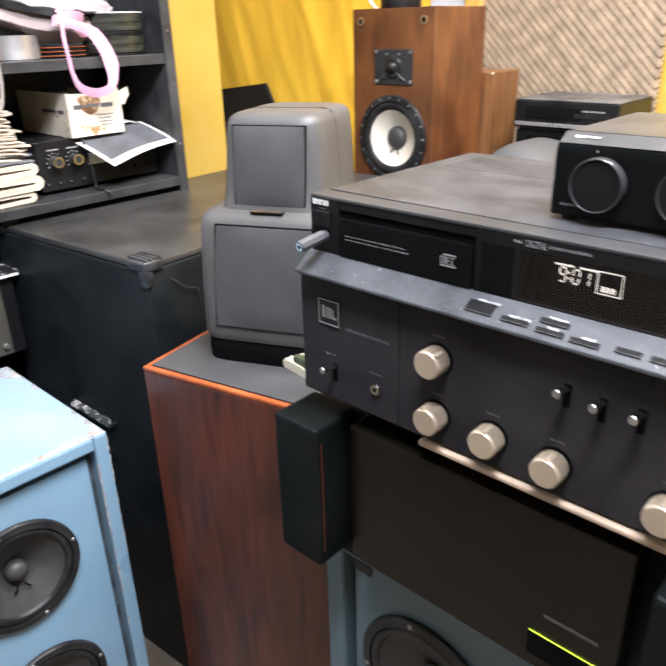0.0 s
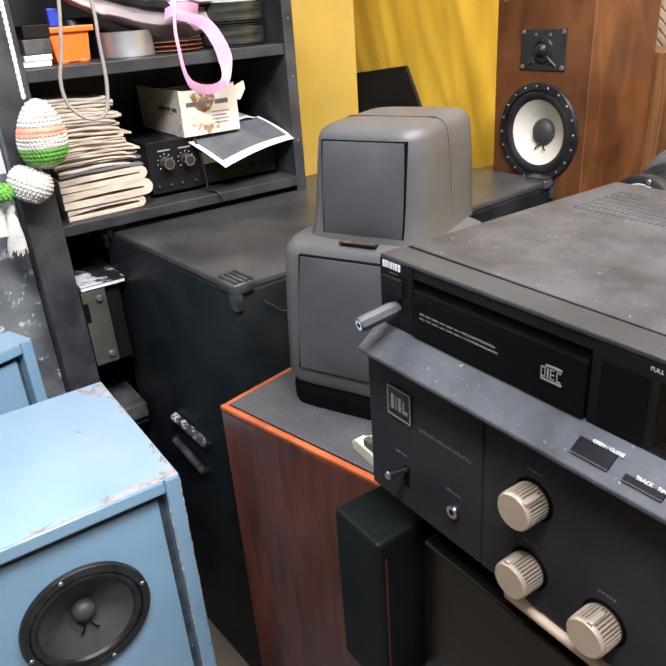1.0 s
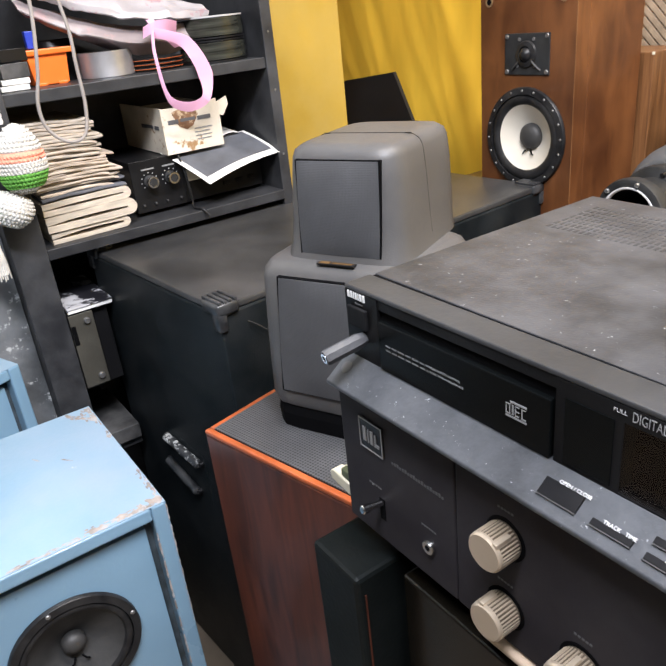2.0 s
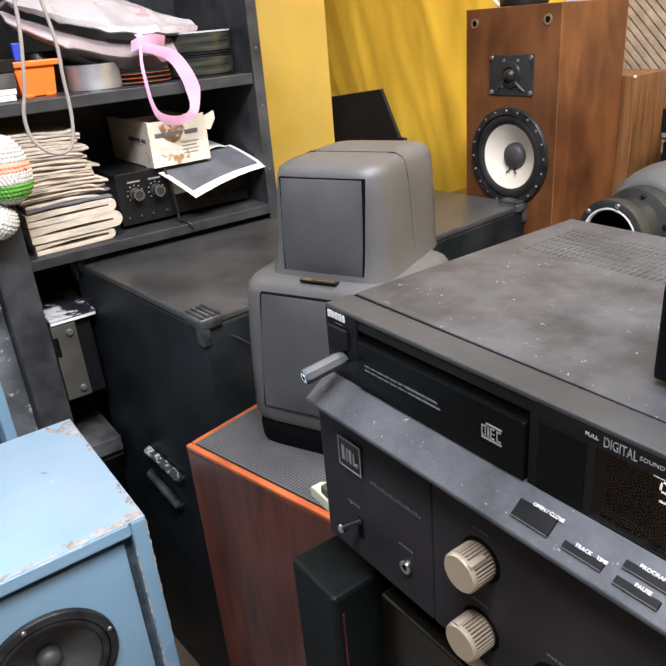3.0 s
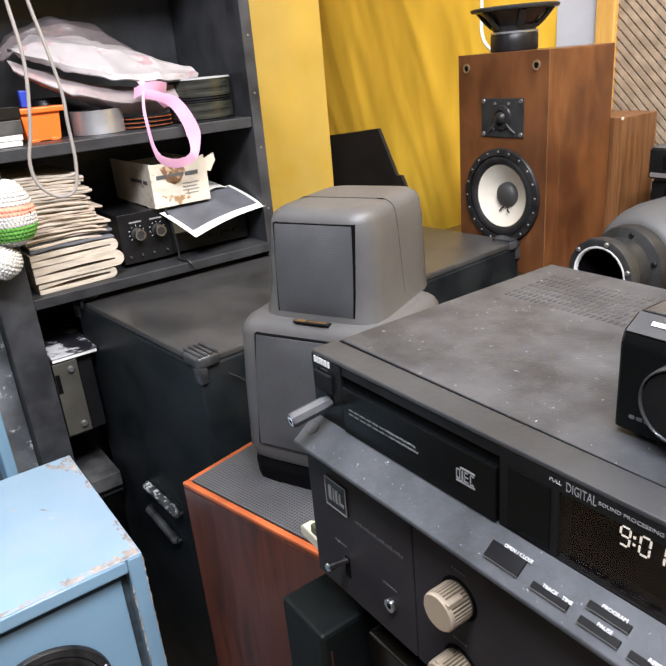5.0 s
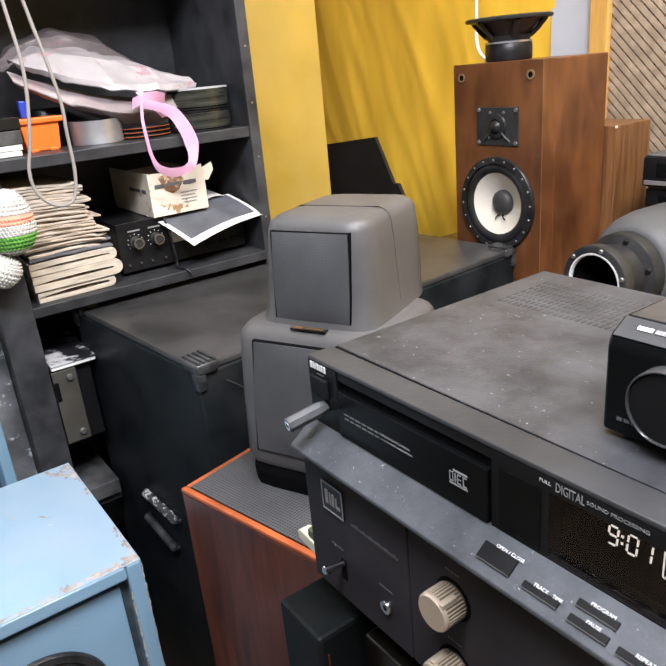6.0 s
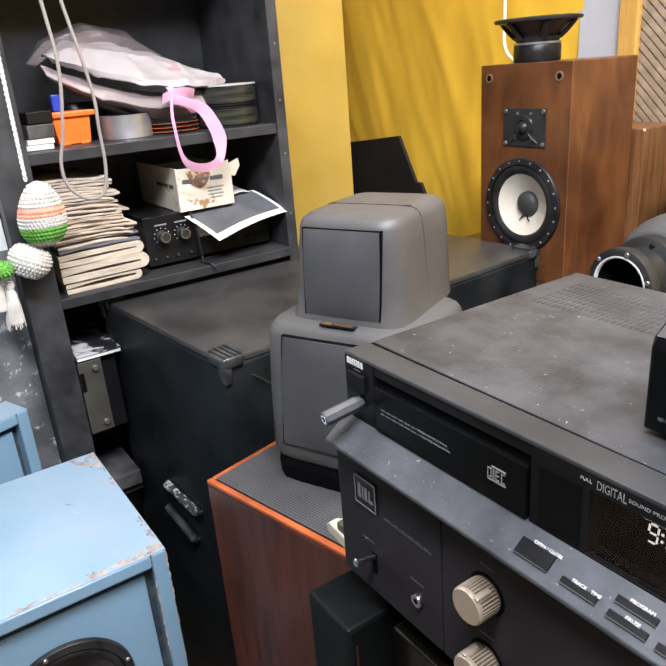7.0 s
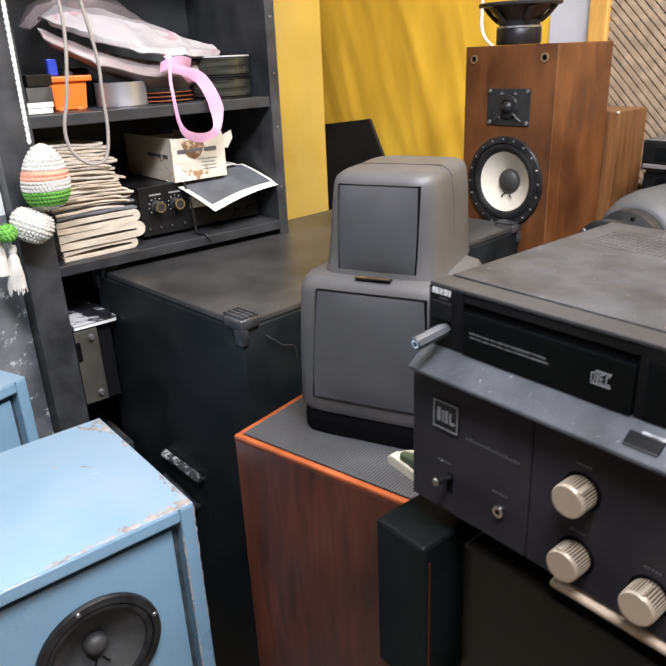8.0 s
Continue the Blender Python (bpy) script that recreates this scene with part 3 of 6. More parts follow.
# small amplifier on the lower shelf
sa = thing("small_amplifier", "small black amplifier with two chrome-ringed knobs, on the shelf", "amplifier", (-1.5, 0.72, 1.097))
part("body", box(-1.62, -1.41, 0.638, 0.742, 1.107, 1.205, 0.002), M["plastic_black"], sa, world_space=True)
part("front_panel", box(-1.41, -1.402, 0.636, 0.744, 1.105, 1.207, 0.0015), M["cd_face"], sa, world_space=True)
for yy in (0.672, 0.716):
    kb = part("knob", lathe([(0.0, 0.022), (0.0075, 0.022), (0.009, 0.020), (0.009, 0.004), (0.012, 0.003), (0.012, 0)], (-1.402, yy, 1.165), (1, 0, 0), 24), M["horn_black"], sa, smooth=True, world_space=True)
    part("knob_ring", lathe([(0.0080, 0.0226), (0.0112, 0.0226), (0.0120, 0.019), (0.0092, 0.019), (0.0080, 0.0226)], (-1.402, yy, 1.165), (1, 0, 0), 24), M["chrome"], kb, "chrome ring", smooth=True, world_space=True)
    for k in range(9):
        an = radians(-130 + 260 * k / 8)
        part("scale_tick", box(-1.4018, -1.4010, yy + 0.0165 * math.sin(an) - 0.0008, yy + 0.0165 * math.sin(an) + 0.0008, 1.165 + 0.0165 * math.cos(an) - 0.0008, 1.165 + 0.0165 * math.cos(an) + 0.0008), M["print_white"], sa, world_space=True)
    part("caption_bar", box(-1.4018, -1.4010, yy - 0.013, yy + 0.013, 1.187, 1.190), M["print_grey"], sa, world_space=True)
for yy in (0.65, 0.675, 0.70, 0.73):
    part("small_switch", box(-1.402, -1.396, yy - 0.002, yy + 0.002, 1.118, 1.122, 0.0006), M["cap_grey"], sa, world_space=True)
tn = thing("tuner", "black tuner with a beige scale window, on the shelf", "tuner", (-1.5, 0.83, 1.097))
part("body", box(-1.62, -1.415, 0.748, 0.925, 1.107, 1.180, 0.002), M["plastic_black"], tn, world_space=True)
part("front_panel", box(-1.415, -1.408, 0.746, 0.927, 1.105, 1.182, 0.0015), M["cd_face"], tn, world_space=True)
part("scale_window", box(-1.4085, -1.4065, 0.752, 0.815, 1.146, 1.170, 0.0005), M["ivory"], tn, "beige scale window", world_space=True)
for yy in (0.84, 0.87, 0.90):
    part("button", box(-1.409, -1.404, yy - 0.008, yy + 0.008, 1.122, 1.130, 0.001), M["button"], tn, world_space=True)
for q in ((sa, 0.66), (sa, 0.72), (tn, 0.76), (tn, 0.91)):
    part("foot", rod((-1.44, q[1], 1.097), (-1.44, q[1], 1.108), 0.008, 12), M["rubber"], q[0], world_space=True)
cab = thing("thin_cable", "thin black cable hanging over the shelf edge", "cable", (-1.4, 0.74, 1.1))
part("cable", sweep([(-1.40, 0.738, 1.21), (-1.385, 0.742, 1.17), (-1.38, 0.745, 1.12), (-1.37, 0.742, 1.101), (-1.345, 0.748, 1.10), (-1.335, 0.757, 1.085)], 0.0022), M["rubber"], cab, smooth=True, world_space=True)

# cardboard box on the small amplifier
cb = thing("cardboard_box", "worn open cardboard carton with torn flaps and brown stains", "box", (-1.47, 0.78, 1.207))
BX0, BX1, BY0, BY1, BZ0, BZ1 = -1.62, -1.392, 0.717, 0.842, 1.2075, 1.296
T = 0.003
part("bottom", box(BX0, BX1, BY0, BY1, BZ0, BZ0 + T), M["card"], cb, world_space=True)
part("wall", box(BX0, BX1, BY0, BY0 + T, BZ0 + T, BZ1), M["card"], cb, world_space=True)
part("wall", box(BX0, BX1, BY1 - T, BY1, BZ0 + T, BZ1 - 0.004), M["card"], cb, world_space=True)
part("wall", prism([(BY0 + T, BZ0 + T), (BY1 - T, BZ0 + T), (BY1 - T, BZ1 + 0.004), (BY0 + 0.07, BZ1 - 0.006), (BY0 + 0.03, BZ1 - 0.002), (BY0 + T, BZ1 - 0.001)], BX1 - T, BX1, "yz"), M["card"], cb, world_space=True)
part("wall", box(BX0, BX0 + T, BY0 + T, BY1 - T, BZ0 + T, BZ1 - 0.012), M["card"], cb, world_space=True)
part("flap", prism([(BY1, BZ1 - 0.004), (BY1 + 0.022, BZ1 + 0.004), (BY1 + 0.024, BZ1 - 0.012), (BY1 + 0.010, BZ1 - 0.032), (BY1, BZ1 - 0.03)], BX1 - 0.006, BX1 - 0.0032, "yz"), M["card"], cb, world_space=True)
for k, (u0, u1, w, hgt, m) in enumerate(((0.03, 0.052, 1.262, 0.0075, "print_dim"), (0.056, 0.092, 1.262, 0.006, "print_dim"), (0.10, 0.122, 1.262, 0.0075, "print_dim"))):
    part("lettering_bar", box(BX0 + u0 + 0.085, BX0 + u1 + 0.085, BY0 - 0.0012, BY0, w - hgt, w), M[m], cb, world_space=True)
for u0, u1, w, hgt, m in ((0.012, 0.034, 1.272, 0.008, "print_dim"), (0.038, 0.070, 1.272, 0.006, "print_dim"), (0.075, 0.104, 1.272, 0.008, "print_dim"), (0.066, 0.104, 1.250, 0.002, "print_grey"), (0.066, 0.098, 1.243, 0.002, "print_grey"), (0.066, 0.102, 1.236, 0.002, "print_grey"), (0.07, 0.1, 1.229, 0.002, "print_grey")):
    part("lettering_bar", box(BX1, BX1 + 0.0012, BY0 + u0, BY0 + u1, w - hgt, w), M[m], cb, world_space=True)

part("torn_patch", prism([(BY0 + 0.022, BZ1 - 0.010), (BY0 + 0.036, BZ1 - 0.006), (BY0 + 0.072, BZ1 - 0.008), (BY0 + 0.078, BZ1 - 0.020), (BY0 + 0.064, BZ1 - 0.040), (BY0 + 0.050, BZ1 - 0.046), (BY0 + 0.034, BZ1 - 0.038), (BY0 + 0.028, BZ1 - 0.024)], BX1, BX1 + 0.0009, "yz"), mat("torn_card", (0.20, 0.105, 0.055), 0.85, var=0.4, scale=40, bump=0.4, wear=(0.46, 0.34, 0.22), wear_at=0.56, wear_scale=45), cb, "torn brown cardboard layer", world_space=True)

# printed sheets lying on the tuner, front edges bent down


def sheet(name, corners, material, bend, parent, lift=0.0):
    """A thin sheet between four corners (near-left, near-right, far-right, far-left) with its near edge bent."""
    own = bmesh.new()
    n = 12
    a, b, c, d = [Vector(p) for p in corners]
    g = []
    for i in range(n + 1):
        row = []
        for k in range(n + 1):
            u, v = i / n, k / n
            p = (a.lerp(b, u)).lerp(d.lerp(c, u), v)
            p.z += lift - bend * (1 - v) ** 2 + 0.006 * math.sin(math.pi * u) * (1 - v)
            row.append(own.verts.new(p))
        g.append(row)
    for i in range(n):
        for k in range(n):
            own.faces.new((g[i][k], g[i + 1][k], g[i + 1][k + 1], g[i][k + 1]))
    ext = bmesh.ops.extrude_face_region(own, geom=own.faces[:])
    bmesh.ops.translate(own, verts=[v for v in ext["geom"] if isinstance(v, bmesh.types.BMVert)], vec=(0, 0, 0.0006))
    return part(name, own, material, parent, smooth=True, world_space=True)


ps = thing("printed_sheet", "white sheet with a dark grey printed picture, drooping over the tuner", "paper", (-1.4, 0.86, 1.2))
SC = [(-1.318, 0.762, 1.162), (-1.350, 0.948, 1.188), (-1.46, 0.925, 1.215), (-1.43, 0.715, 1.208)]
sheet("sheet", SC, M["paper"], 0.012, ps)
ctr = sum((Vector(p) for p in SC), Vector()) / 4
INNER = [Vector(p).lerp(ctr, 0.10) for p in SC]
INNER = [INNER[0].lerp(INNER[3], 0.09), INNER[1].lerp(INNER[2], 0.09), INNER[2], INNER[3]]
sheet("printed_picture", INNER, M["paper_dark"], 0.0095, ps, 0.0020)
ps2 = thing("loose_paper", "plain white sheet lying behind the carton", "paper", (-1.5, 0.89, 1.2))
sheet("sheet", [(-1.43, 0.845, 1.212), (-1.44, 0.905, 1.216), (-1.58, 0.91, 1.225), (-1.57, 0.80, 1.218)], M["paper"], 0.0, ps2)

# upper shelf: orange tub, tape roll, spools, plastic bag, ribbon
ZT = 1.364
tub = thing("orange_tub", "small bright orange plastic tub with a flared rim", "tub", (-1.462, 0.546, ZT + 0.001))
part("tub_body", prism([(-0.030, 0.0), (0.030, 0.0), (0.036, 0.052), (-0.036, 0.052)], -0.024, 0.024, "yz", 0.002), M["orange"], tub)
part("rim", box(-0.030, 0.030, -0.045, 0.045, 0.050, 0.060, 0.002), M["orange"], tub)
for yy in (-0.018, 0.018):
    part("foot", box(-0.02, 0.026, yy - 0.008, yy + 0.008, -0.001, 0.004, 0.001), M["orange"], tub)
bp_ = thing("blue_marker_cap", "small blue plastic cap standing in the tub", "cap", (-1.475, 0.533, ZT + 0.062))
part("cap", box(-0.008, 0.008, -0.009, 0.009, 0, 0.03, 0.002), M["blue_plastic"], bp_)
blk = thing("black_jar", "small black round tin behind the orange tub", "tin", (-1.53, 0.585, ZT))
part("tin", lathe([(0, 0), (0.038, 0), (0.038, 0.07), (0.035, 0.074), (0, 0.074)], steps=32), M["plastic_black"], blk, smooth=True)
roll = thing("tape_roll", "roll of silver metal tape standing flat on the shelf", "tape roll", (-1.455, 0.655, ZT + 0.001))
part("tape", lathe([(0.042, 0.0), (0.050, 0.0), (0.050, 0.044), (0.042, 0.044), (0.042, 0.0)], steps=48), M["tape_metal"], roll, smooth=True)
part("core", lathe([(0.0385, 0.0), (0.0418, 0.0), (0.0418, 0.042), (0.0385, 0.042), (0.0385, 0.0)], steps=48), M["black_void"], roll, smooth=True)
for k, (dx, rr) in enumerate(((0.0, 0.067), (0.004, 0.065))):
    sp = thing("wire_spool", "flat spool wound with dark wire, stacked on another", "spool", (-1.437 + dx, 0.872, ZT + 0.001 + 0.043 * k), group="stack of spools")
    part("winding", lathe([(0.02, 0.005), (rr - 0.002, 0.005), (rr - 0.001, 0.02), (rr - 0.002, 0.037), (0.02, 0.037)], steps=48), M["spool"], sp, smooth=True)
    for zz in (0.0, 0.038):
        part("flange", lathe([(0.018, zz), (rr, zz), (rr, zz + 0.003), (0.018, zz + 0.003), (0.018, zz)], steps=48), M["print_mid"] if (k == 1 and zz > 0) else M["plastic_black"], sp, smooth=True)
for k in range(3):
    dk = thing("disc_case", "thin black round reel lying flat with an orange rim", "reel", (-1.455, 0.752, ZT + 0.001 + 0.008 * k), group="stack of thin reels")
    part("reel", lathe([(0, 0), (0.052, 0), (0.054, 0.003), (0.052, 0.006), (0, 0.006)], steps=40), M["plastic_black"], dk, smooth=True)
    part("rim", lathe([(0.0535, 0.002), (0.0548, 0.003), (0.0535, 0.004)], steps=40), M["orange_edge"], dk, smooth=True)
for k, (zz, m) in enumerate(((0.0, "paper"), (0.010, "paper"), (0.020, "device_top"), (0.046, "plastic_black"))):
    hh = (0.009, 0.009, 0.024, 0.02)[k]
    ob = thing("small_box", ("white card box", "white card box", "dark grey small box", "black small box")[k] + " in a little pile on the shelf", "box", (-1.44, 0.468, ZT + 0.001 + zz), 4 * k, group="pile of small boxes")
    part("carton", box(-0.06, 0.05, -0.022, 0.026, 0, hh, 0.001), M[m], ob)

# plastic bag: a crumpled pillow of thin film lying over the reels
bag = thing("plastic_bag", "crumpled white plastic bag with faint pink print, lying over the reels", "bag", (-1.47, 0.68, 1.44))


def film(name, rows_, material, thick=0.002, jitter=0.006, seed=1.0, n=26):
    """A crumpled sheet through rows of control points."""
    own = bmesh.new()
    g = []
    R, C = len(rows_), len(rows_[0])
    for i in range(n + 1):
        row = []
        for k in range(n + 1):
            u, v = i / n * (R - 1), k / n * (C - 1)
            i0, k0 = min(int(u), R - 2), min(int(v), C - 2)
            fu, fv = u - i0, v - k0
            fu, fv = fu * fu * (3 - 2 * fu), fv * fv * (3 - 2 * fv)
            a = Vector(rows_[i0][k0]).lerp(Vector(rows_[i0][k0 + 1]), fv)
            b = Vector(rows_[i0 + 1][k0]).lerp(Vector(rows_[i0 + 1][k0 + 1]), fv)
            p = a.lerp(b, fu)
            w = noise.noise(Vector((p.y * 28 + seed, p.z * 28, p.x * 20))) + 0.6 * noise.noise(Vector((p.y * 70, p.z * 60 + seed, p.x * 50)))
            row.append(own.verts.new(p + Vector((0.8, 0.1, 0.6)) * w * jitter))
        g.append(row)
    for i in range(n):
        for k in range(n):
            own.faces.new((g[i][k], g[i + 1][k], g[i + 1][k + 1], g[i][k + 1]))
    ext = bmesh.ops.extrude_face_region(own, geom=own.faces[:])
    bmesh.ops.translate(own, verts=[v for v in ext["geom"] if isinstance(v, bmesh.types.BMVert)], vec=(-thick, 0, -thick))
    return part(name, own, material, bag, smooth=True, world_space=True)


film("bag_top", [[(-1.50, 0.535, 1.528), (-1.54, 0.585, 1.552), (-1.54, 0.68, 1.546), (-1.53, 0.77, 1.518), (-1.48, 0.845, 1.474)],
                 [(-1.46, 0.520, 1.527), (-1.45, 0.585, 1.537), (-1.44, 0.68, 1.520), (-1.44, 0.77, 1.496), (-1.43, 0.858, 1.470)],
                 [(-1.435, 0.526, 1.518), (-1.41, 0.59, 1.496), (-1.395, 0.68, 1.472), (-1.39, 0.77, 1.463), (-1.405, 0.862, 1.458)],
                 [(-1.440, 0.532, 1.512), (-1.41, 0.595, 1.486), (-1.392, 0.685, 1.460), (-1.385, 0.775, 1.449), (-1.41, 0.860, 1.449)]], M["bag"], seed=2.0, jitter=0.007, n=40)
film("bag_back", [[(-1.57, 0.515, 1.515), (-1.61, 0.555, 1.560), (-1.62, 0.65, 1.592), (-1.62, 0.74, 1.570), (-1.57, 0.83, 1.490)],
                  [(-1.53, 0.505, 1.515), (-1.56, 0.555, 1.556), (-1.57, 0.65, 1.575), (-1.57, 0.74, 1.553), (-1.54, 0.83, 1.485)],
                  [(-1.51, 0.520, 1.510), (-1.54, 0.56, 1.535), (-1.55, 0.65, 1.545), (-1.55, 0.74, 1.525), (-1.53, 0.83, 1.475)]], M["bag_clear"], seed=7.0, n=40)
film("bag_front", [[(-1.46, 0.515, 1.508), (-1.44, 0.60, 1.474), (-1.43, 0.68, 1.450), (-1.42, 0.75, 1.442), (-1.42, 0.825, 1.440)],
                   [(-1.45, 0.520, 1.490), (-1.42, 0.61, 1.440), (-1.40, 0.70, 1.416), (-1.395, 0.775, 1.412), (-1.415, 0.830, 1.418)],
                   [(-1.47, 0.540, 1.478), (-1.46, 0.64, 1.425), (-1.43, 0.71, 1.396), (-1.42, 0.77, 1.392), (-1.435, 0.825, 1.400)]], M["bag_shaded"], seed=4.0, jitter=0.005, n=34)
rib = thing("pink_ribbon", "glossy pink ribbon loop hanging from the bag over the shelf edge", "ribbon", (-1.38, 0.79, 1.4))


def band(name, pts, width, material, parent, across=(1, 0, 0), turns=None):
    """A flat ribbon along smoothed points; across is the direction of its width."""
    own = bmesh.new()
    P = [Vector(p) for p in pts]
    fine = []
    for i in range(len(P) - 1):
        p0, p1, p2, p3 = P[max(i - 1, 0)], P[i], P[i + 1], P[min(i + 2, len(P) - 1)]
        for k in range(8):
            t = k / 8
            fine.append(0.5 * ((2 * p1) + (p2 - p0) * t + (2 * p0 - 5 * p1 + 4 * p2 - p3) * t * t + (3 * p1 - p0 - 3 * p2 + p3) * t ** 3))
    fine.append(P[-1])
    prev = None
    for i, p in enumerate(fine):
        s = Vector(across).normalized() * width / 2
        if turns:
            q = i / 8
            k0 = min(int(q), len(turns) - 2)
            s = Vector(turns[k0]).lerp(Vector(turns[k0 + 1]), q - k0) * width / 2
        cur = [own.verts.new(p - s), own.verts.new(p + s), own.verts.new(p + s + Vector((0.0002, 0.0006, 0.0006))), own.verts.new(p - s + Vector((0.0002, 0.0006, 0.0006)))]
        if prev:
            for k in range(4):
                own.faces.new((prev[k], prev[(k + 1) % 4], cur[(k + 1) % 4], cur[k]))
        prev = cur
    return part(name, own, material, parent, smooth=True, world_space=True)


FACE, EDGE, RISE, FALL = (-0.42, -0.76, -0.05), (0.16, 0.12, 0.06), (0.30, 0.10, 0.60), (-0.3, -0.1, -0.5)
band("loop", [(-1.372, 0.726, 1.434), (-1.357, 0.716, 1.408), (-1.346, 0.712, 1.383), (-1.342, 0.716, 1.332), (-1.340, 0.729, 1.307), (-1.338, 0.762, 1.297), (-1.336, 0.793, 1.309), (-1.335, 0.799, 1.348), (-1.337, 0.788, 1.384), (-1.346, 0.772, 1.411), (-1.358, 0.746, 1.424), (-1.375, 0.728, 1.430)],
     0.031, M["pink"], rib, turns=[EDGE, EDGE, EDGE, (0.2, 0.12, 0.12), (0.3, 0.15, 0.4), RISE, (0.05, -0.4, 0.5), FACE, FACE, (-0.5, -0.5, -0.4), FALL, FALL])
band("tail", [(-1.39, 0.729, 1.455), (-1.378, 0.739, 1.438), (-1.37, 0.754, 1.418), (-1.372, 0.769, 1.402)], 0.012, M["pink"], rib, (0.5, 0.8, 0.2))
band("bow", [(-1.385, 0.712, 1.432), (-1.37, 0.729, 1.440), (-1.37, 0.754, 1.441), (-1.385, 0.779, 1.436)], 0.020, M["pink"], rib, (0.3, 0.1, 1))

# grey cord looping down in front of the shelf
cd_ = thing("hanging_cord", "grey flex hanging in a long loop before the shelf", "cable", (-1.31, 0.52, 1.28))
part("cord", sweep([(-1.31, 0.475, 2.15), (-1.31, 0.49, 1.75), (-1.31, 0.503, 1.60), (-1.305, 0.508, 1.50), (-1.305, 0.494, 1.40), (-1.305, 0.480, 1.345), (-1.305, 0.485, 1.305), (-1.303, 0.512, 1.280), (-1.303, 0.542, 1.285), (-1.305, 0.555, 1.33), (-1.305, 0.556, 1.40), (-1.308, 0.558, 1.45), (-1.31, 0.549, 1.52), (-1.31, 0.535, 1.60), (-1.31, 0.515, 1.75), (-1.31, 0.495, 2.15)], 0.0031), M["cord"], cd_, smooth=True, world_space=True)

# crochet charm on a white rope
ch = thing("crochet_charm", "crocheted egg charm striped white, coral and green on a rope", "ornament", (-1.31, 0.415, 1.22))
CX, CY = -1.292, 0.424


def egg_r(t):
    return 0.0405 * math.sqrt(max(0.0, 1 - (2 * t - 1) ** 2)) * (1.10 - 0.42 * t) * 1.06


STR = [(0.0, 0.10, "wool_white"), (0.10, 0.32, "wool_green"), (0.32, 0.48, "wool_white"), (0.48, 0.62, "wool_coral"), (0.62, 1.0, "wool_white")]
for t0, t1, m in STR:
    prof = []
    n = max(3, int((t1 - t0) * 60))
    for i in range(n + 1):
        t = t0 + (t1 - t0) * i / n
        prof.append((max(0.0, egg_r(t) + (0.0011 * math.sin(t * 90) if 0.02 < t < 0.98 else 0)), 0.112 * t))
    part("yarn_band", lathe(prof, (CX, CY, 1.213), (0.0, 0.06, 1), 36), M[m], ch, smooth=True, world_space=True)
for t0, t1, m in STR:
    st_ = bmesh.new()
    tt = t0 + 0.028
    while tt < min(t1, 0.97):
        rr = egg_r(tt)
        cnt = max(6, int(2 * math.pi * rr / 0.0062))
        for k in range(cnt):
            an = 2 * math.pi * (k + 0.5 * (int(tt / 0.056) % 2)) / cnt
            for lean in (-0.45, 0.45):
                own = bmesh.new()
                bmesh.ops.create_icosphere(own, subdivisions=1, radius=1.0)
                q = Matrix.Translation((CX + rr * math.cos(an + lean * 0.0014 / rr), CY + 0.06 * 0.112 * tt + rr * math.sin(an + lean * 0.0014 / rr), 1.213 + 0.112 * tt)) @ Matrix.Rotation(an, 4, "Z") @ Matrix.Rotation(lean, 4, "X") @ Matrix.Diagonal((0.0018, 0.0017, 0.0036, 1))
                bmesh.ops.transform(own, matrix=q, verts=own.verts)
                st_ = join(own, st_)
        tt += 0.056
    tagged(part("egg_stitching", st_, M[m], ch, smooth=True, world_space=True), kind="stuff")
part("lower_body", lathe([(0, 0), (0.022, 0.004), (0.034, 0.02), (0.036, 0.035), (0.028, 0.05), (0, 0.056)], (CX - 0.004, CY - 0.046, 1.166), (-0.02, 0.55, 1), 28), M["wool_white"], ch, smooth=True, world_space=True)


def stitch_ball(name, centre, axis, prof, material):
    """Rows of small stitches over a turned shape."""
    own_all = bmesh.new()
    fr = aim(centre, axis)
    for (r0, h0), (r1, h1) in zip(prof, prof[1:]):
        n = max(1, int(math.hypot(r1 - r0, h1 - h0) / 0.0055))
        for q in range(n):
            f = (q + 0.5) / n
            rr, hh = r0 + (r1 - r0) * f, h0 + (h1 - h0) * f
            cnt = max(3, int(2 * math.pi * rr / 0.0065))
            for k in range(cnt):
                an = 2 * math.pi * (k + 0.5 * (q % 2)) / cnt
                own = bmesh.new()
                bmesh.ops.create_icosphere(own, subdivisions=1, radius=1.0)
                own.transform(fr @ Matrix.Translation((rr * math.cos(an), rr * math.sin(an), hh)) @ Matrix.Rotation(an, 4, "Z") @ Matrix.Rotation(0.4 * (-1) ** k, 4, "X") @ Matrix.Diagonal((0.0022, 0.0026, 0.0034, 1)))
                own_all = join(own, own_all)
    tagged(part(name, own_all, material, ch, smooth=True, world_space=True), kind="stuff")


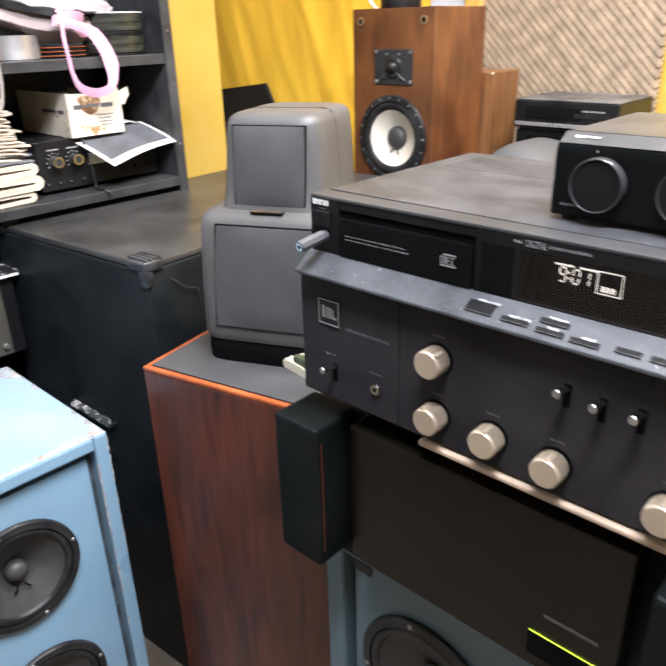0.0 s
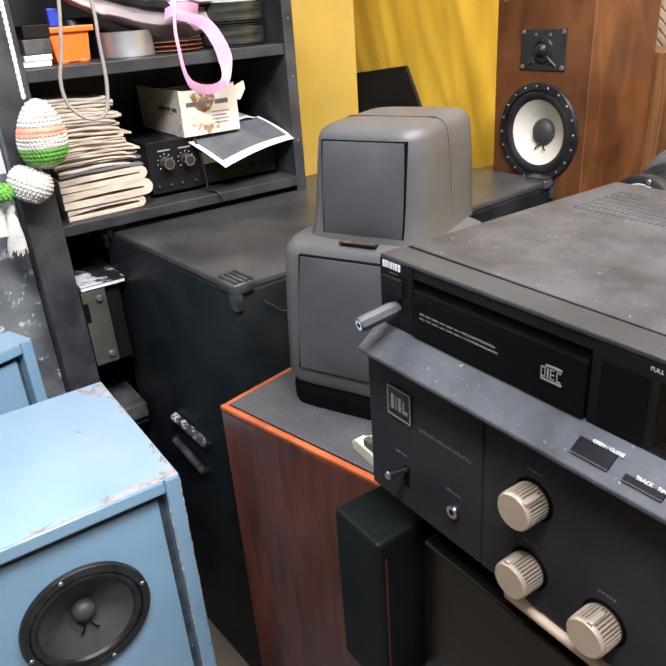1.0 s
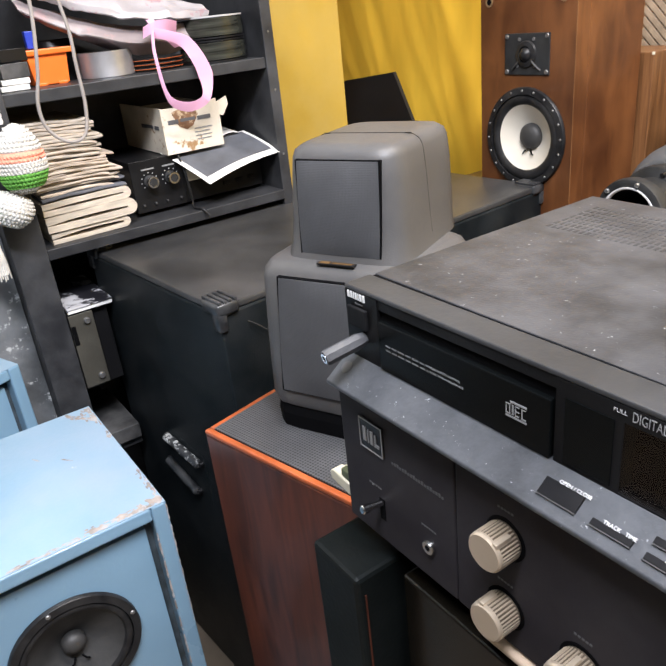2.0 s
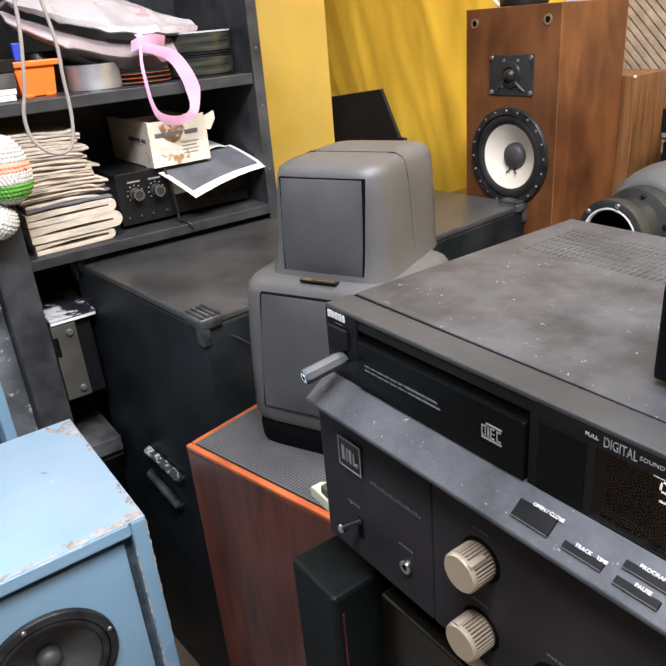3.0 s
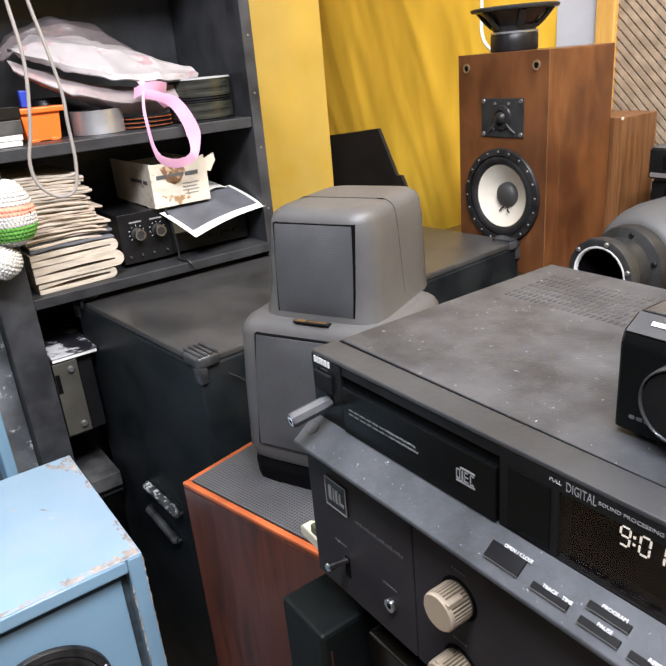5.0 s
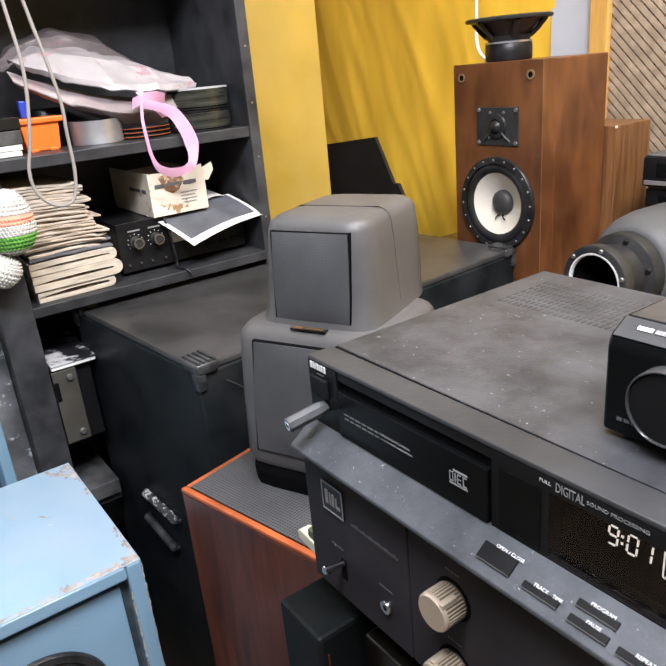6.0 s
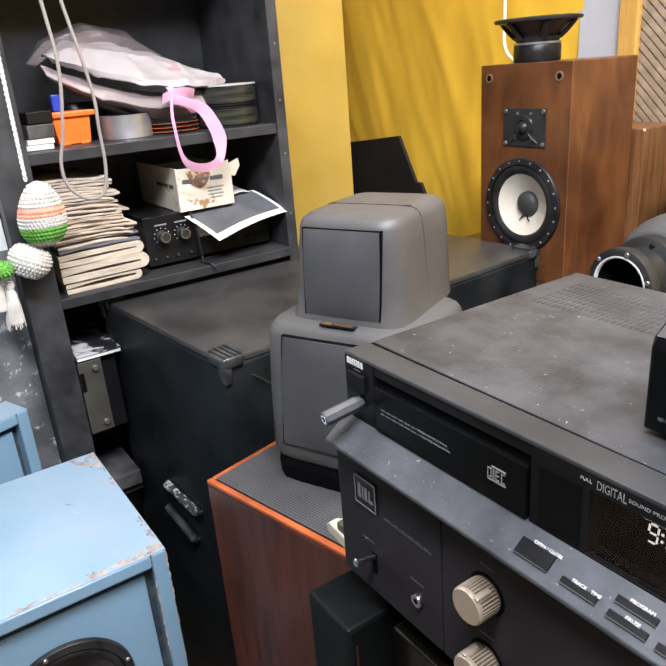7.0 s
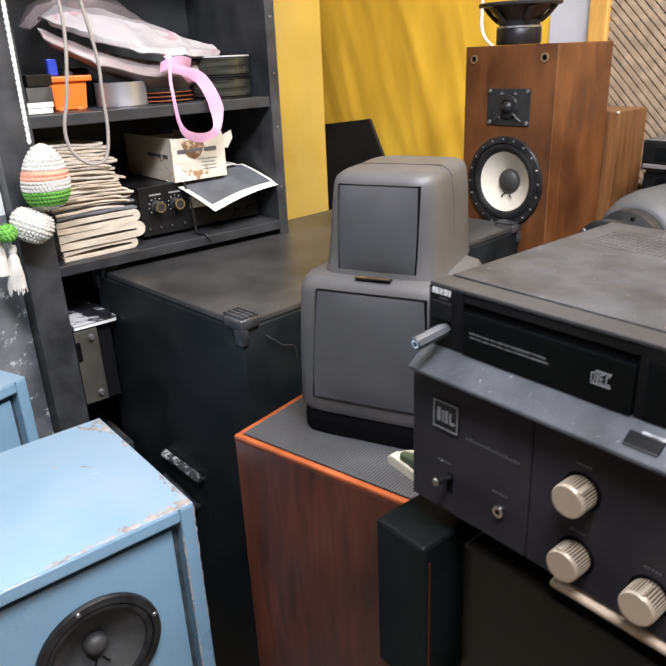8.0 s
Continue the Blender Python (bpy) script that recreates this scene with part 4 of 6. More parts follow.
stitch_ball("body_stitching", (CX - 0.004, CY - 0.046, 1.166), (-0.02, 0.55, 1), [(0.004, 0.001), (0.022, 0.004), (0.034, 0.02), (0.036, 0.035), (0.028, 0.05), (0.004, 0.056)], M["wool_white"])
stitch_ball("patch_stitching", (CX + 0.012, CY - 0.078, 1.178), (0.3, -0.2, 1), [(0.003, 0.001), (0.012, 0.002), (0.017, 0.012), (0.012, 0.022), (0.003, 0.026)], M["wool_green"])
part("green_patch", lathe([(0, 0), (0.012, 0.002), (0.017, 0.012), (0.012, 0.022), (0, 0.026)], (CX + 0.012, CY - 0.078, 1.178), (0.3, -0.2, 1), 20), M["wool_green"], ch, smooth=True, world_space=True)
part("bead_eye", lathe([(0, 0), (0.003, 0.001), (0.003, 0.004), (0, 0.005)], (CX + 0.026, CY + 0.026, 1.268), (1, 0.7, 0), 12), M["plastic_black"], ch, smooth=True, world_space=True)
tas = lathe([(0, 0.074), (0.006, 0.073), (0.008, 0.066), (0.0055, 0.058), (0.009, 0.05), (0.012, 0.02), (0.014, 0.0), (0, 0.0)], (CX + 0.002, CY - 0.078, 1.092), (0, 0.06, 1), 14)
for k in range(26):
    an = 2 * math.pi * k / 26
    tas = sweep([(CX + 0.002 + 0.006 * math.cos(an), CY - 0.075 + 0.006 * math.sin(an), 1.145), (CX + 0.002 + 0.012 * math.cos(an), CY - 0.077 + 0.012 * math.sin(an), 1.115), (CX + 0.002 + 0.014 * math.cos(an + 0.1), CY - 0.079 + 0.015 * math.sin(an), 1.086 + 0.006 * math.sin(5 * k))], 0.0012, 5, bm=tas)
part("tassel", tas, M["wool_white"], ch, "white yarn tassel", smooth=True, world_space=True)
part("tassel", lathe([(0, 0.06), (0.007, 0.058), (0.008, 0.045), (0.012, 0.02), (0.013, 0.0), (0, 0.0)], (CX, CY - 0.098, 1.118), (0, 0.1, 1), 14), M["wool_white"], ch, "white yarn tassel", smooth=True, world_space=True)
rope = bmesh.new()
for ph in (0, math.pi):
    rope = sweep([(-1.30 + 0.0016 * math.cos(ph + 1.5 * k), 0.4235 - 0.00005 * k + 0.0016 * math.sin(ph + 1.5 * k), 2.0 - 0.0043 * k) for k in range(158)], 0.0022, 6, bm=rope)
part("rope", rope, M["cord_white"], ch, "white twisted rope", smooth=True, world_space=True)

# below the lower shelf, left of the black cabinet
pb = thing("device_with_plate", "black device with a brushed steel side plate and two bolts", "device", (-1.42, 0.46, 0.80))
part("body", box(-1.60, -1.36, 0.4875, 0.518, 0.80, 0.965, 0.002), M["plastic_black"], pb, world_space=True)
part("plate", box(-1.352, -1.348, 0.440, 0.4865, 0.806, 0.962, 0.001), M["steel_plate"], pb, "steel plate", world_space=True)
part("body_back", box(-1.60, -1.353, 0.438, 0.487, 0.80, 0.965, 0.002), M["plastic_black"], pb, world_space=True)
for zz in (0.945, 0.825):
    part("bolt", lathe([(0, 0.006), (0.005, 0.006), (0.0065, 0.004), (0.0065, 0)], (-1.348, 0.4725, zz), (1, 0, 0), 16), M["screw"], pb, smooth=True, world_space=True)
part("slot", box(-1.3485, -1.3475, 0.4405, 0.449, 0.90, 0.94), M["black_void"], pb, world_space=True)
bk = thing("magazine", "white and black magazine lying on the device", "magazine", (-1.42, 0.49, 0.966))
part("page_block", box(-1.53, -1.345, 0.442, 0.528, 0.966, 0.9735, 0.001), M["paper"], bk, world_space=True)
part("cover", box(-1.535, -1.343, 0.441, 0.529, 0.9740, 0.9765, 0.0008), mat("magazine_cover", (0.02, 0.02, 0.025), 0.35, var=0.5, bump=0, wear=(0.5, 0.5, 0.52), wear_at=0.53, wear_scale=16), bk, world_space=True)
gb = thing("grey_box_file", "dark grey box lying on the lowest shelf board", "box", (-1.4, 0.49, 0.661))
part("carton", box(-1.55, -1.34, 0.455, 0.518, 0.661, 0.694, 0.002), M["device_top"], gb, world_space=True)

# ---------------------------------------------------------------- big black cabinet
bc = thing("black_cabinet", "large black textured loudspeaker cabinet with ribbed plastic corners, dusty on top", "loudspeaker", (-0.930, 0.568, FLOOR), 5.0)
CZ = 1.062 - FLOOR
# local: x = depth towards the room (0 front, negative back), y along the front
part("body", box(-0.489, 0.0, 0.0, 0.80, 0.0, CZ - 0.012, 0.004), M["cab_black"], bc)
part("top_panel", box(-0.488, -0.001, 0.001, 0.799, CZ - 0.0118, CZ, 0.003), M["cab_top"], bc, "dusty black top")


def corner_cap(cx, cy, sx, sy):
    cap = box(min(cx, cx - sx * 0.048), max(cx, cx - sx * 0.048), min(cy, cy + sy * 0.040), max(cy, cy + sy * 0.040), CZ - 0.016, CZ + 0.005, 0.006, 3)
    cap = box(min(cx, cx - sx * 0.022), max(cx, cx - sx * 0.022), min(cy, cy + sy * 0.016), max(cy, cy + sy * 0.016), CZ - 0.040, CZ - 0.010, 0.004, bm=cap)
    bmesh.ops.translate(cap, verts=cap.verts, vec=(0.005 * sx, -0.005 * sy, 0))
    for k in range(4):
        d = 0.008 + 0.009 * k
        y0 = cy + sy * d - 0.005 * sy
        cap = box(min(cx + 0.003 * sx, cx - sx * 0.046), max(cx + 0.003 * sx, cx - sx * 0.046), y0 - 0.003, y0 + 0.003, CZ + 0.003, CZ + 0.0085, 0.0015, bm=cap)
    return cap


for cx, cy, sx, sy in ((0, 0, 1, 1), (0, 0.80, 1, -1), (-0.489, 0, -1, 1)):
    part("corner_cap", corner_cap(cx, cy, sx, sy), M["plastic_corner"], bc, "ribbed black plastic corner", smooth=True)
hd = part("carrying_handle", box(-0.318, -0.160, -0.0008, 0.004, 0.512, 0.622), M["cab_black"], bc, "carrying handle with two worn bars")
part("handle_bar", rod((-0.297, -0.009, 0.611), (-0.168, -0.009, 0.603), 0.0085, 14, bevel=0.004), M["worn_bar"], hd, "black bar worn to bright metal", smooth=True)
part("handle_bar", rod((-0.312, -0.009, 0.548), (-0.200, -0.009, 0.524), 0.0085, 14, bevel=0.004), M["plastic_corner"], hd, smooth=True)
for xx, zz in ((-0.297, 0.611), (-0.168, 0.603), (-0.312, 0.548), (-0.200, 0.524)):
    part("handle_post", rod((xx, -0.009, zz), (xx, -0.001, zz), 0.006, 12), M["plastic_black"], hd, smooth=True)
part("wire", sweep([(0.004, 0.045, CZ - 0.035), (0.007, 0.06, CZ - 0.047), (0.007, 0.075, CZ - 0.06), (0.006, 0.10, CZ - 0.07), (0.006, 0.105, CZ - 0.10)], 0.0009, 6), M["cap_grey"], bc, "thin grey wire", smooth=True)

# ---------------------------------------------------------------- mahogany bass cabinet and its head
wc = thing("mahogany_speaker", "reddish mahogany floorstanding loudspeaker with a perforated grey top", "loudspeaker", (-0.806, 0.466, FLOOR), 13.0)
WZ = 0.957 - FLOOR
part("body", box(0, 0.33, 0, 0.39, 0, WZ - 0.006, 0.003), M["mahogany"], wc)
rim = box(0, 0.33, 0, 0.009, WZ - 0.007, WZ, 0.0022)
rim = box(0, 0.33, 0.381, 0.39, WZ - 0.007, WZ, 0.0022, bm=rim)
rim = box(0, 0.009, 0.009, 0.381, WZ - 0.007, WZ, 0.0022, bm=rim)
rim = box(0.321, 0.33, 0.009, 0.381, WZ - 0.007, WZ, 0.0022, bm=rim)
part("top_rim", rim, M["orange_edge"], wc, "worn orange-red wooden edge")
part("top_grille", box(0.0095, 0.3205, 0.0095, 0.3805, WZ - 0.006, WZ + 0.0015, 0.001), M["mesh_top"], wc, "grey perforated metal sheet")

hp = thing("speaker_head", "dark grey moulded loudspeaker head with two grilles on mahogany cabinet", "loudspeaker", (-0.697, 0.674, 0.9585), 25.0)


def rounded_block(sections, power=5.0, steps=48, bm=None):
    """Stacked super-ellipse sections: (z, half width, y front, y back)."""
    own = bmesh.new()
    rings = []
    for z, hw, yf, yb in sections:
        cy, hd_ = (yf + yb) / 2, (yb - yf) / 2
        ring = []
        for i in range(steps):
            a = 2 * math.pi * (i + 0.5) / steps
            c, s = math.cos(a), math.sin(a)
            k = (abs(c) ** power + abs(s) ** power) ** (-1 / power)
            ring.append(own.verts.new((hw * k * c, cy + hd_ * k * s, z)))
        rings.append(ring)
    for a, b in zip(rings, rings[1:]):
        for i in range(steps):
            own.faces.new((a[i], a[(i + 1) % steps], b[(i + 1) % steps], b[i]))
    own.faces.new(rings[0])
    own.faces.new(rings[-1])
    return join(own, bm)


def bulged_grille(hw0, hw1, z0, z1, y, bulge, lean=0.0):
    """A convex cloth panel, half width hw0 at the bottom and hw1 at the top."""
    own = bmesh.new()
    n = 14
    g = []
    for i in range(n + 1):
        row = []
        for k in range(n + 1):
            u, v = 2 * i / n - 1, 2 * k / n - 1
            w = hw0 + (hw1 - hw0) * k / n
            cu, cv = max(-1, min(1, u)), max(-1, min(1, v))
            edge = 1 - max(abs(u), abs(v)) ** 10
            row.append(own.verts.new((w * cu * (1 - 0.02 * v * v), y - bulge * (1 - 0.6 * u * u) * (1 - 0.6 * v * v) * (0.4 + 0.6 * edge) + lean * k / n, z0 + (z1 - z0) * k / n)))
        g.append(row)
    for i in range(n):
        for k in range(n):
            own.faces.new((g[i][k], g[i + 1][k], g[i + 1][k + 1], g[i][k + 1]))
    ext = bmesh.ops.extrude_face_region(own, geom=own.faces[:])
    bmesh.ops.translate(own, verts=[v for v in ext["geom"] if isinstance(v, bmesh.types.BMVert)], vec=(0, 0.012, 0))
    return own



def leaned(bm, z0, slope):
    """Leans a block backwards with height."""
    for v in bm.verts:
        v.co.y += slope * (v.co.z - z0)
    return bm


part("foot", rounded_block([(0, 0.105, -0.094, 0.076), (0.020, 0.106, -0.095, 0.079), (0.034, 0.104, -0.093, 0.080)], 9), M["black_void"], hp, "black base")
part("lower_housing", rounded_block([(0.030, 0.100, -0.086, 0.080), (0.035, 0.1055, -0.095, 0.082), (0.045, 0.1085, -0.0985, 0.083), (0.12, 0.1085, -0.0930, 0.083), (0.200, 0.1065, -0.0860, 0.080), (0.211, 0.1045, -0.0825, 0.079), (0.2185, 0.0995, -0.0760, 0.076), (0.2225, 0.090, -0.066, 0.070)], 9), M["egg"], hp, smooth=True)
part("lower_surround", leaned(prism([(-0.0807, 0.0580), (0.0807, 0.0580), (0.0737, 0.2064), (-0.0737, 0.2064)], -0.0998, -0.082, "xz"), 0.0575, 0.0720), M["black_void"], hp)
part("lower_grille", bulged_grille(0.0795, 0.0725, 0.0595, 0.2050, -0.1000, 0.007, 0.0105), M["cloth"], hp, "dark grey cloth grille", smooth=True)
part("upper_housing", rounded_block([(0.2215, 0.080, -0.066, 0.108), (0.235, 0.0770, -0.0620, 0.112), (0.26, 0.0750, -0.0580, 0.116), (0.31, 0.0720, -0.0525, 0.118), (0.334, 0.0695, -0.0500, 0.117), (0.342, 0.0665, -0.0470, 0.114), (0.3470, 0.060, -0.0400, 0.108), (0.349, 0.046, -0.030, 0.096)], 7), M["egg"], hp, smooth=True)
part("upper_surround", leaned(prism([(-0.0521, 0.2280), (0.0521, 0.2280), (0.0529, 0.3346), (-0.0529, 0.3346)], -0.0632, -0.047, "xz"), 0.2280, 0.0950), M["black_void"], hp)
part("upper_grille", bulged_grille(0.0510, 0.0518, 0.2295, 0.3335, -0.0630, 0.007, 0.010), M["cloth"], hp, "dark grey cloth grille", smooth=True)
seam = box(-0.056, 0.056, 0.022, 0.0235, 0.3485, 0.3494)
for sg in (-1, 1):
    seam = sweep([(sg * 0.056, 0.0228, 0.3486), (sg * 0.0640, 0.0228, 0.3445), (sg * 0.0690, 0.0228, 0.335), (sg * 0.0718, 0.0228, 0.310), (sg * 0.0748, 0.0228, 0.26), (sg * 0.0768, 0.0228, 0.236)], 0.00035, 6, bm=seam)
part("top_seam", seam, M["black_void"], hp)
bdg = part("badge", box(-0.024, 0.024, -0.0775, -0.0685, 0.2215, 0.2236, 0.0006), M["plastic_black"], hp, "small dark badge with gold marks")
part("badge_mark", box(-0.021, -0.008, -0.0765, -0.0700, 0.2236, 0.2239), M["badge_gold"], bdg)
part("badge_mark", box(-0.005, 0.020, -0.0750, -0.0715, 0.2236, 0.2239), M["badge_gold"], bdg)

cn = thing("ivory_connector", "small ivory plastic cable connector on the amplifier's side", "connector", (-0.466, 0.468, 1.056), 0)
part("shell", prism([(-0.024, 0.004), (0.024, -0.002), (0.024, 0.006), (0.004, 0.013), (-0.020, 0.016), (-0.025, 0.012)], -0.006, 0.006, "xz", 0.0015), M["ivory"], cn)
part("tab", box(-0.010, 0.020, -0.004, 0.004, 0.010, 0.022, 0.002), M["olive"], cn, "dull green tab")
part("clip", prism([(-0.020, 0.014), (-0.008, 0.012), (0.012, 0.022), (0.008, 0.026), (-0.006, 0.022)], 0.0045, 0.009, "xz", 0.001), M["ivory"], cn)

# ---------------------------------------------------------------- blue cabinets


def driver(parent, centre, axis, r, cone, up=(0, 0, 1), ring_w=0.13, screws=4, cap_r=0.22, bolt_r=0.0035, lead=True, inner=0.84):
    """A cone loudspeaker facing along axis: frame ring, surround, cone, dust cap, screws."""
    c, a = Vector(centre), Vector(axis).normalized()
    dr = part("driver", lathe([(r, 0), (r, 0.005), (r * 0.985, 0.007), (r * (1 - ring_w), 0.008), (r * (1 - ring_w), 0.002)], c, a, 56), M["rubber"], parent, "round loudspeaker driver", smooth=True, world_space=True)
    r1 = r * (1 - ring_w)
    part("surround", lathe([(r1, 0.003), (r1 * (0.8 + 0.2 * inner), 0.0065), (r1 * (1 + inner) / 2, 0.0075), (r1 * (0.2 + 0.8 * inner), 0.006), (r1 * inner, 0.0015)], c, a, 56), M["rubber"], dr, smooth=True, world_space=True)
    part("cone", lathe([(r1 * (inner + 0.005), 0.002), (r1 * 0.60, -0.008), (r1 * 0.40, -0.016), (r1 * cap_r * 1.1, -0.024), (0, -0.026)], c, a, 56), cone, dr, smooth=True, world_space=True)
    cr = r1 * cap_r * 1.25
    part("dust_cap", lathe([(cr, -0.021), (cr * 0.95, -0.013), (cr * 0.75, -0.0075), (cr * 0.4, -0.0045), (0, -0.0038)], c, a, 32), M["cap_grey"], dr, smooth=True, world_space=True)
    u = Vector(up)
    s = a.cross(u).normalized()
    for k in range(screws):
        an = 2 * math.pi * (k + 0.15) / screws
        p = c + (u * math.cos(an) + s * math.sin(an)) * r * (1 - ring_w * 0.5) + a * 0.006
        part("bolt", lathe([(0, 0.003), (bolt_r * 0.7, 0.003), (bolt_r, 0.0018), (bolt_r, 0)], p, a, 10), M["screw"], dr, smooth=True, world_space=True)
    if lead:
        for sg in (-1, 1):
            p0 = c - u * r1 * 0.30 + s * sg * r1 * 0.06 - a * 0.0125
            p1 = c - u * r1 * 0.42 + s * sg * r1 * 0.16 - a * 0.0090
            part("lead_wire", sweep([p0, (p0 + p1) / 2 + a * 0.003, p1], 0.0014, 6), M["black_void"], dr, smooth=True, world_space=True)
    return dr


def blue_cabinet(label, place, rz, w, d, h, drivers, rx=0.0, ry=0.0, border=0.022, cone="cone_black", paint="blue", upper=None):
    """A painted cabinet: local x out of the front, y along the front (0 to w), z up; front at x = 0."""
    t = thing("blue_speaker", label, "loudspeaker", place, rz, rx=rx, ry=ry)
    upper = border if upper is None else upper
    part("body", box(-d, -0.052, 0, w, 0, h, 0.003), M[paint], t)
    for y0, y1, z0, z1 in ((0, border, 0, h), (w - border, w, 0, h), (border, w - border, h - upper, h), (border, w - border, 0, border)):
        part("front_edge", box(-0.0525, 0, y0, y1, z0, z1, 0.0036, 3), M[paint], t)
    gy0, gy1, gz0, gz1, gw = border - 0.001, w - border + 0.001, border - 0.001, h - upper + 0.001, 0.016
    for y0, y1, z0, z1 in ((gy0, gy0 + gw, gz0, gz1), (gy1 - gw, gy1, gz0, gz1), (gy0 + gw, gy1 - gw, gz0, gz0 + gw), (gy0 + gw, gy1 - gw, gz1 - gw, gz1)):
        part("groove", box(-0.030, -0.0215, y0, y1, z0, z1), M["groove"], t, "dirty unpainted groove")
    part("baffle", plate(border + 0.011, w - border - 0.011, border + 0.011, h - upper - 0.013, -0.021, -0.012, "yz", [(cy, cz, r * 0.95) for cy, cz, r in drivers]), M[paint], t)
    for cy, cz, r in drivers:
        driver(t, t.matrix_world @ Vector((-0.0115, cy, cz)), t.matrix_world.to_3x3() @ Vector((1, 0, 0)), r, M[cone], t.matrix_world.to_3x3() @ Vector((0, 0, 1)), cap_r=0.175)
    return t


def chipped_edge(own, a, b, seed, n=46, size=0.0040, inward=(0, 0, 0)):
    """Bare chipped patches along an edge: small flat flakes laid on the arris."""
    rnd = random.Random(seed)
    a, b = Vector(a), Vector(b)
    d = (b - a).normalized()
    up = Vector((0, 0, 1)) if abs(d.z) < 0.5 else Vector((1, 0, 0))
    side = d.cross(up).normalized()
    for k in range(n):
        p = a.lerp(b, 0.03 + 0.94 * rnd.random() ** 0.85) + Vector(inward) * rnd.random() ** 2
        ln, wd = rnd.uniform(0.0015, 0.007), rnd.uniform(0.3, 1.0) * size
        m = Matrix((d * ln, side * wd, up * max(0.0006, wd * 0.12))).transposed().to_4x4()
        bmesh.ops.create_icosphere(own, subdivisions=1, radius=1.0, matrix=Matrix.Translation(p) @ m)


b1 = blue_cabinet("sky-blue painted loudspeaker cabinet with chipped edges and black drivers", (-0.815, 0.085, FLOOR), 0, 0.312, 0.335, 0.772,
                  [(0.153, 0.603, 0.087), (0.153, 0.362, 0.090)])
# thin skin over the scuffed top, with painted glare
part("top_panel", box(-0.3345, -0.0006, 0.0006, 0.3114, 0.7712, 0.7726, 0.0006), M["blue_top"], b1, "scuffed top with glare painted in as paler colour")
TZ = 0.7727
chips = bmesh.new()
chipped_edge(chips, (-0.003, 0.10, TZ), (-0.003, 0.310, TZ), 1, 70, 0.0026, (-0.006, 0, 0))
chipped_edge(chips, (-0.006, 0.20, TZ), (-0.006, 0.308, TZ), 11, 60, 0.0030, (-0.010, 0, 0))
chipped_edge(chips, (-0.018, 0.295, TZ), (-0.004, 0.307, TZ), 12, 45, 0.0036, (0, -0.005, 0))
chipped_edge(chips, (-0.10, 0.3090, TZ), (-0.004, 0.3090, TZ), 2, 36, 0.0026, (0, -0.006, 0))
chipped_edge(chips, (-0.334, 0.3085, TZ), (-0.20, 0.3095, TZ), 4, 30, 0.0026, (0, -0.005, 0))
chipped_edge(chips, (-0.332, 0.27, TZ), (-0.285, 0.306, TZ), 8, 34, 0.0035, (0.01, -0.004, 0))
chipped_edge(chips, (-0.328, 0.305, TZ), (-0.27, 0.307, TZ), 9, 34, 0.0035, (0, -0.014, 0))
chipped_edge(chips, (-0.001, 0.291, 0.40), (-0.001, 0.2905, 0.745), 3, 55, 0.0024)
chipped_edge(chips, (-0.001, 0.3100, 0.55), (-0.001, 0.3105, 0.770), 6, 60, 0.0026)
chipped_edge(chips, (-0.205, 0.228, TZ - 0.0002), (-0.185, 0.243, TZ - 0.0002), 21, 9, 0.0022)
chipped_edge(chips, (-0.235, 0.195, TZ - 0.0002), (-0.225, 0.20, TZ - 0.0002), 22, 4, 0.0018)
tagged(part("chipped_paint", chips, M["blue_worn"], b1, "chipped bare patches along the edges"), kind="stuff")
# cabinet under the amplifiers, its shade put into the paint tone
b2 = blue_cabinet("blue painted loudspeaker cabinet under the amplifiers, shade painted in, black woofers", (-0.462, 0.49, FLOOR), -90, 0.46, 0.25, 0.715, [(0.155, 0.562, 0.098), (0.155, 0.33, 0.098)], border=0.030, paint="blue_shadeside", upper=0.004)
part("label_plate", box(-0.0105, -0.0095, 0.040, 0.068, 0.684, 0.698), M["plastic_black"], b2, "small dark label plate")
b3 = blue_cabinet("pale blue painted cabinet standing by the grey wall", (-1.199, 0.043, FLOOR), 20.6, 0.306, 0.072, 0.82, [(0.155, 0.3, 0.09)])
# same skin again: scuffs plus glare in the colour
part("top_panel", box(-0.0715, -0.0006, 0.0006, 0.3054, 0.8192, 0.8206, 0.0006), M["blue_top"], b3, "scuffed top with glare painted in as paler colour")

# ---------------------------------------------------------------- amplifier stack
AX0, AX1, AY = -0.443, -0.003, 0.450


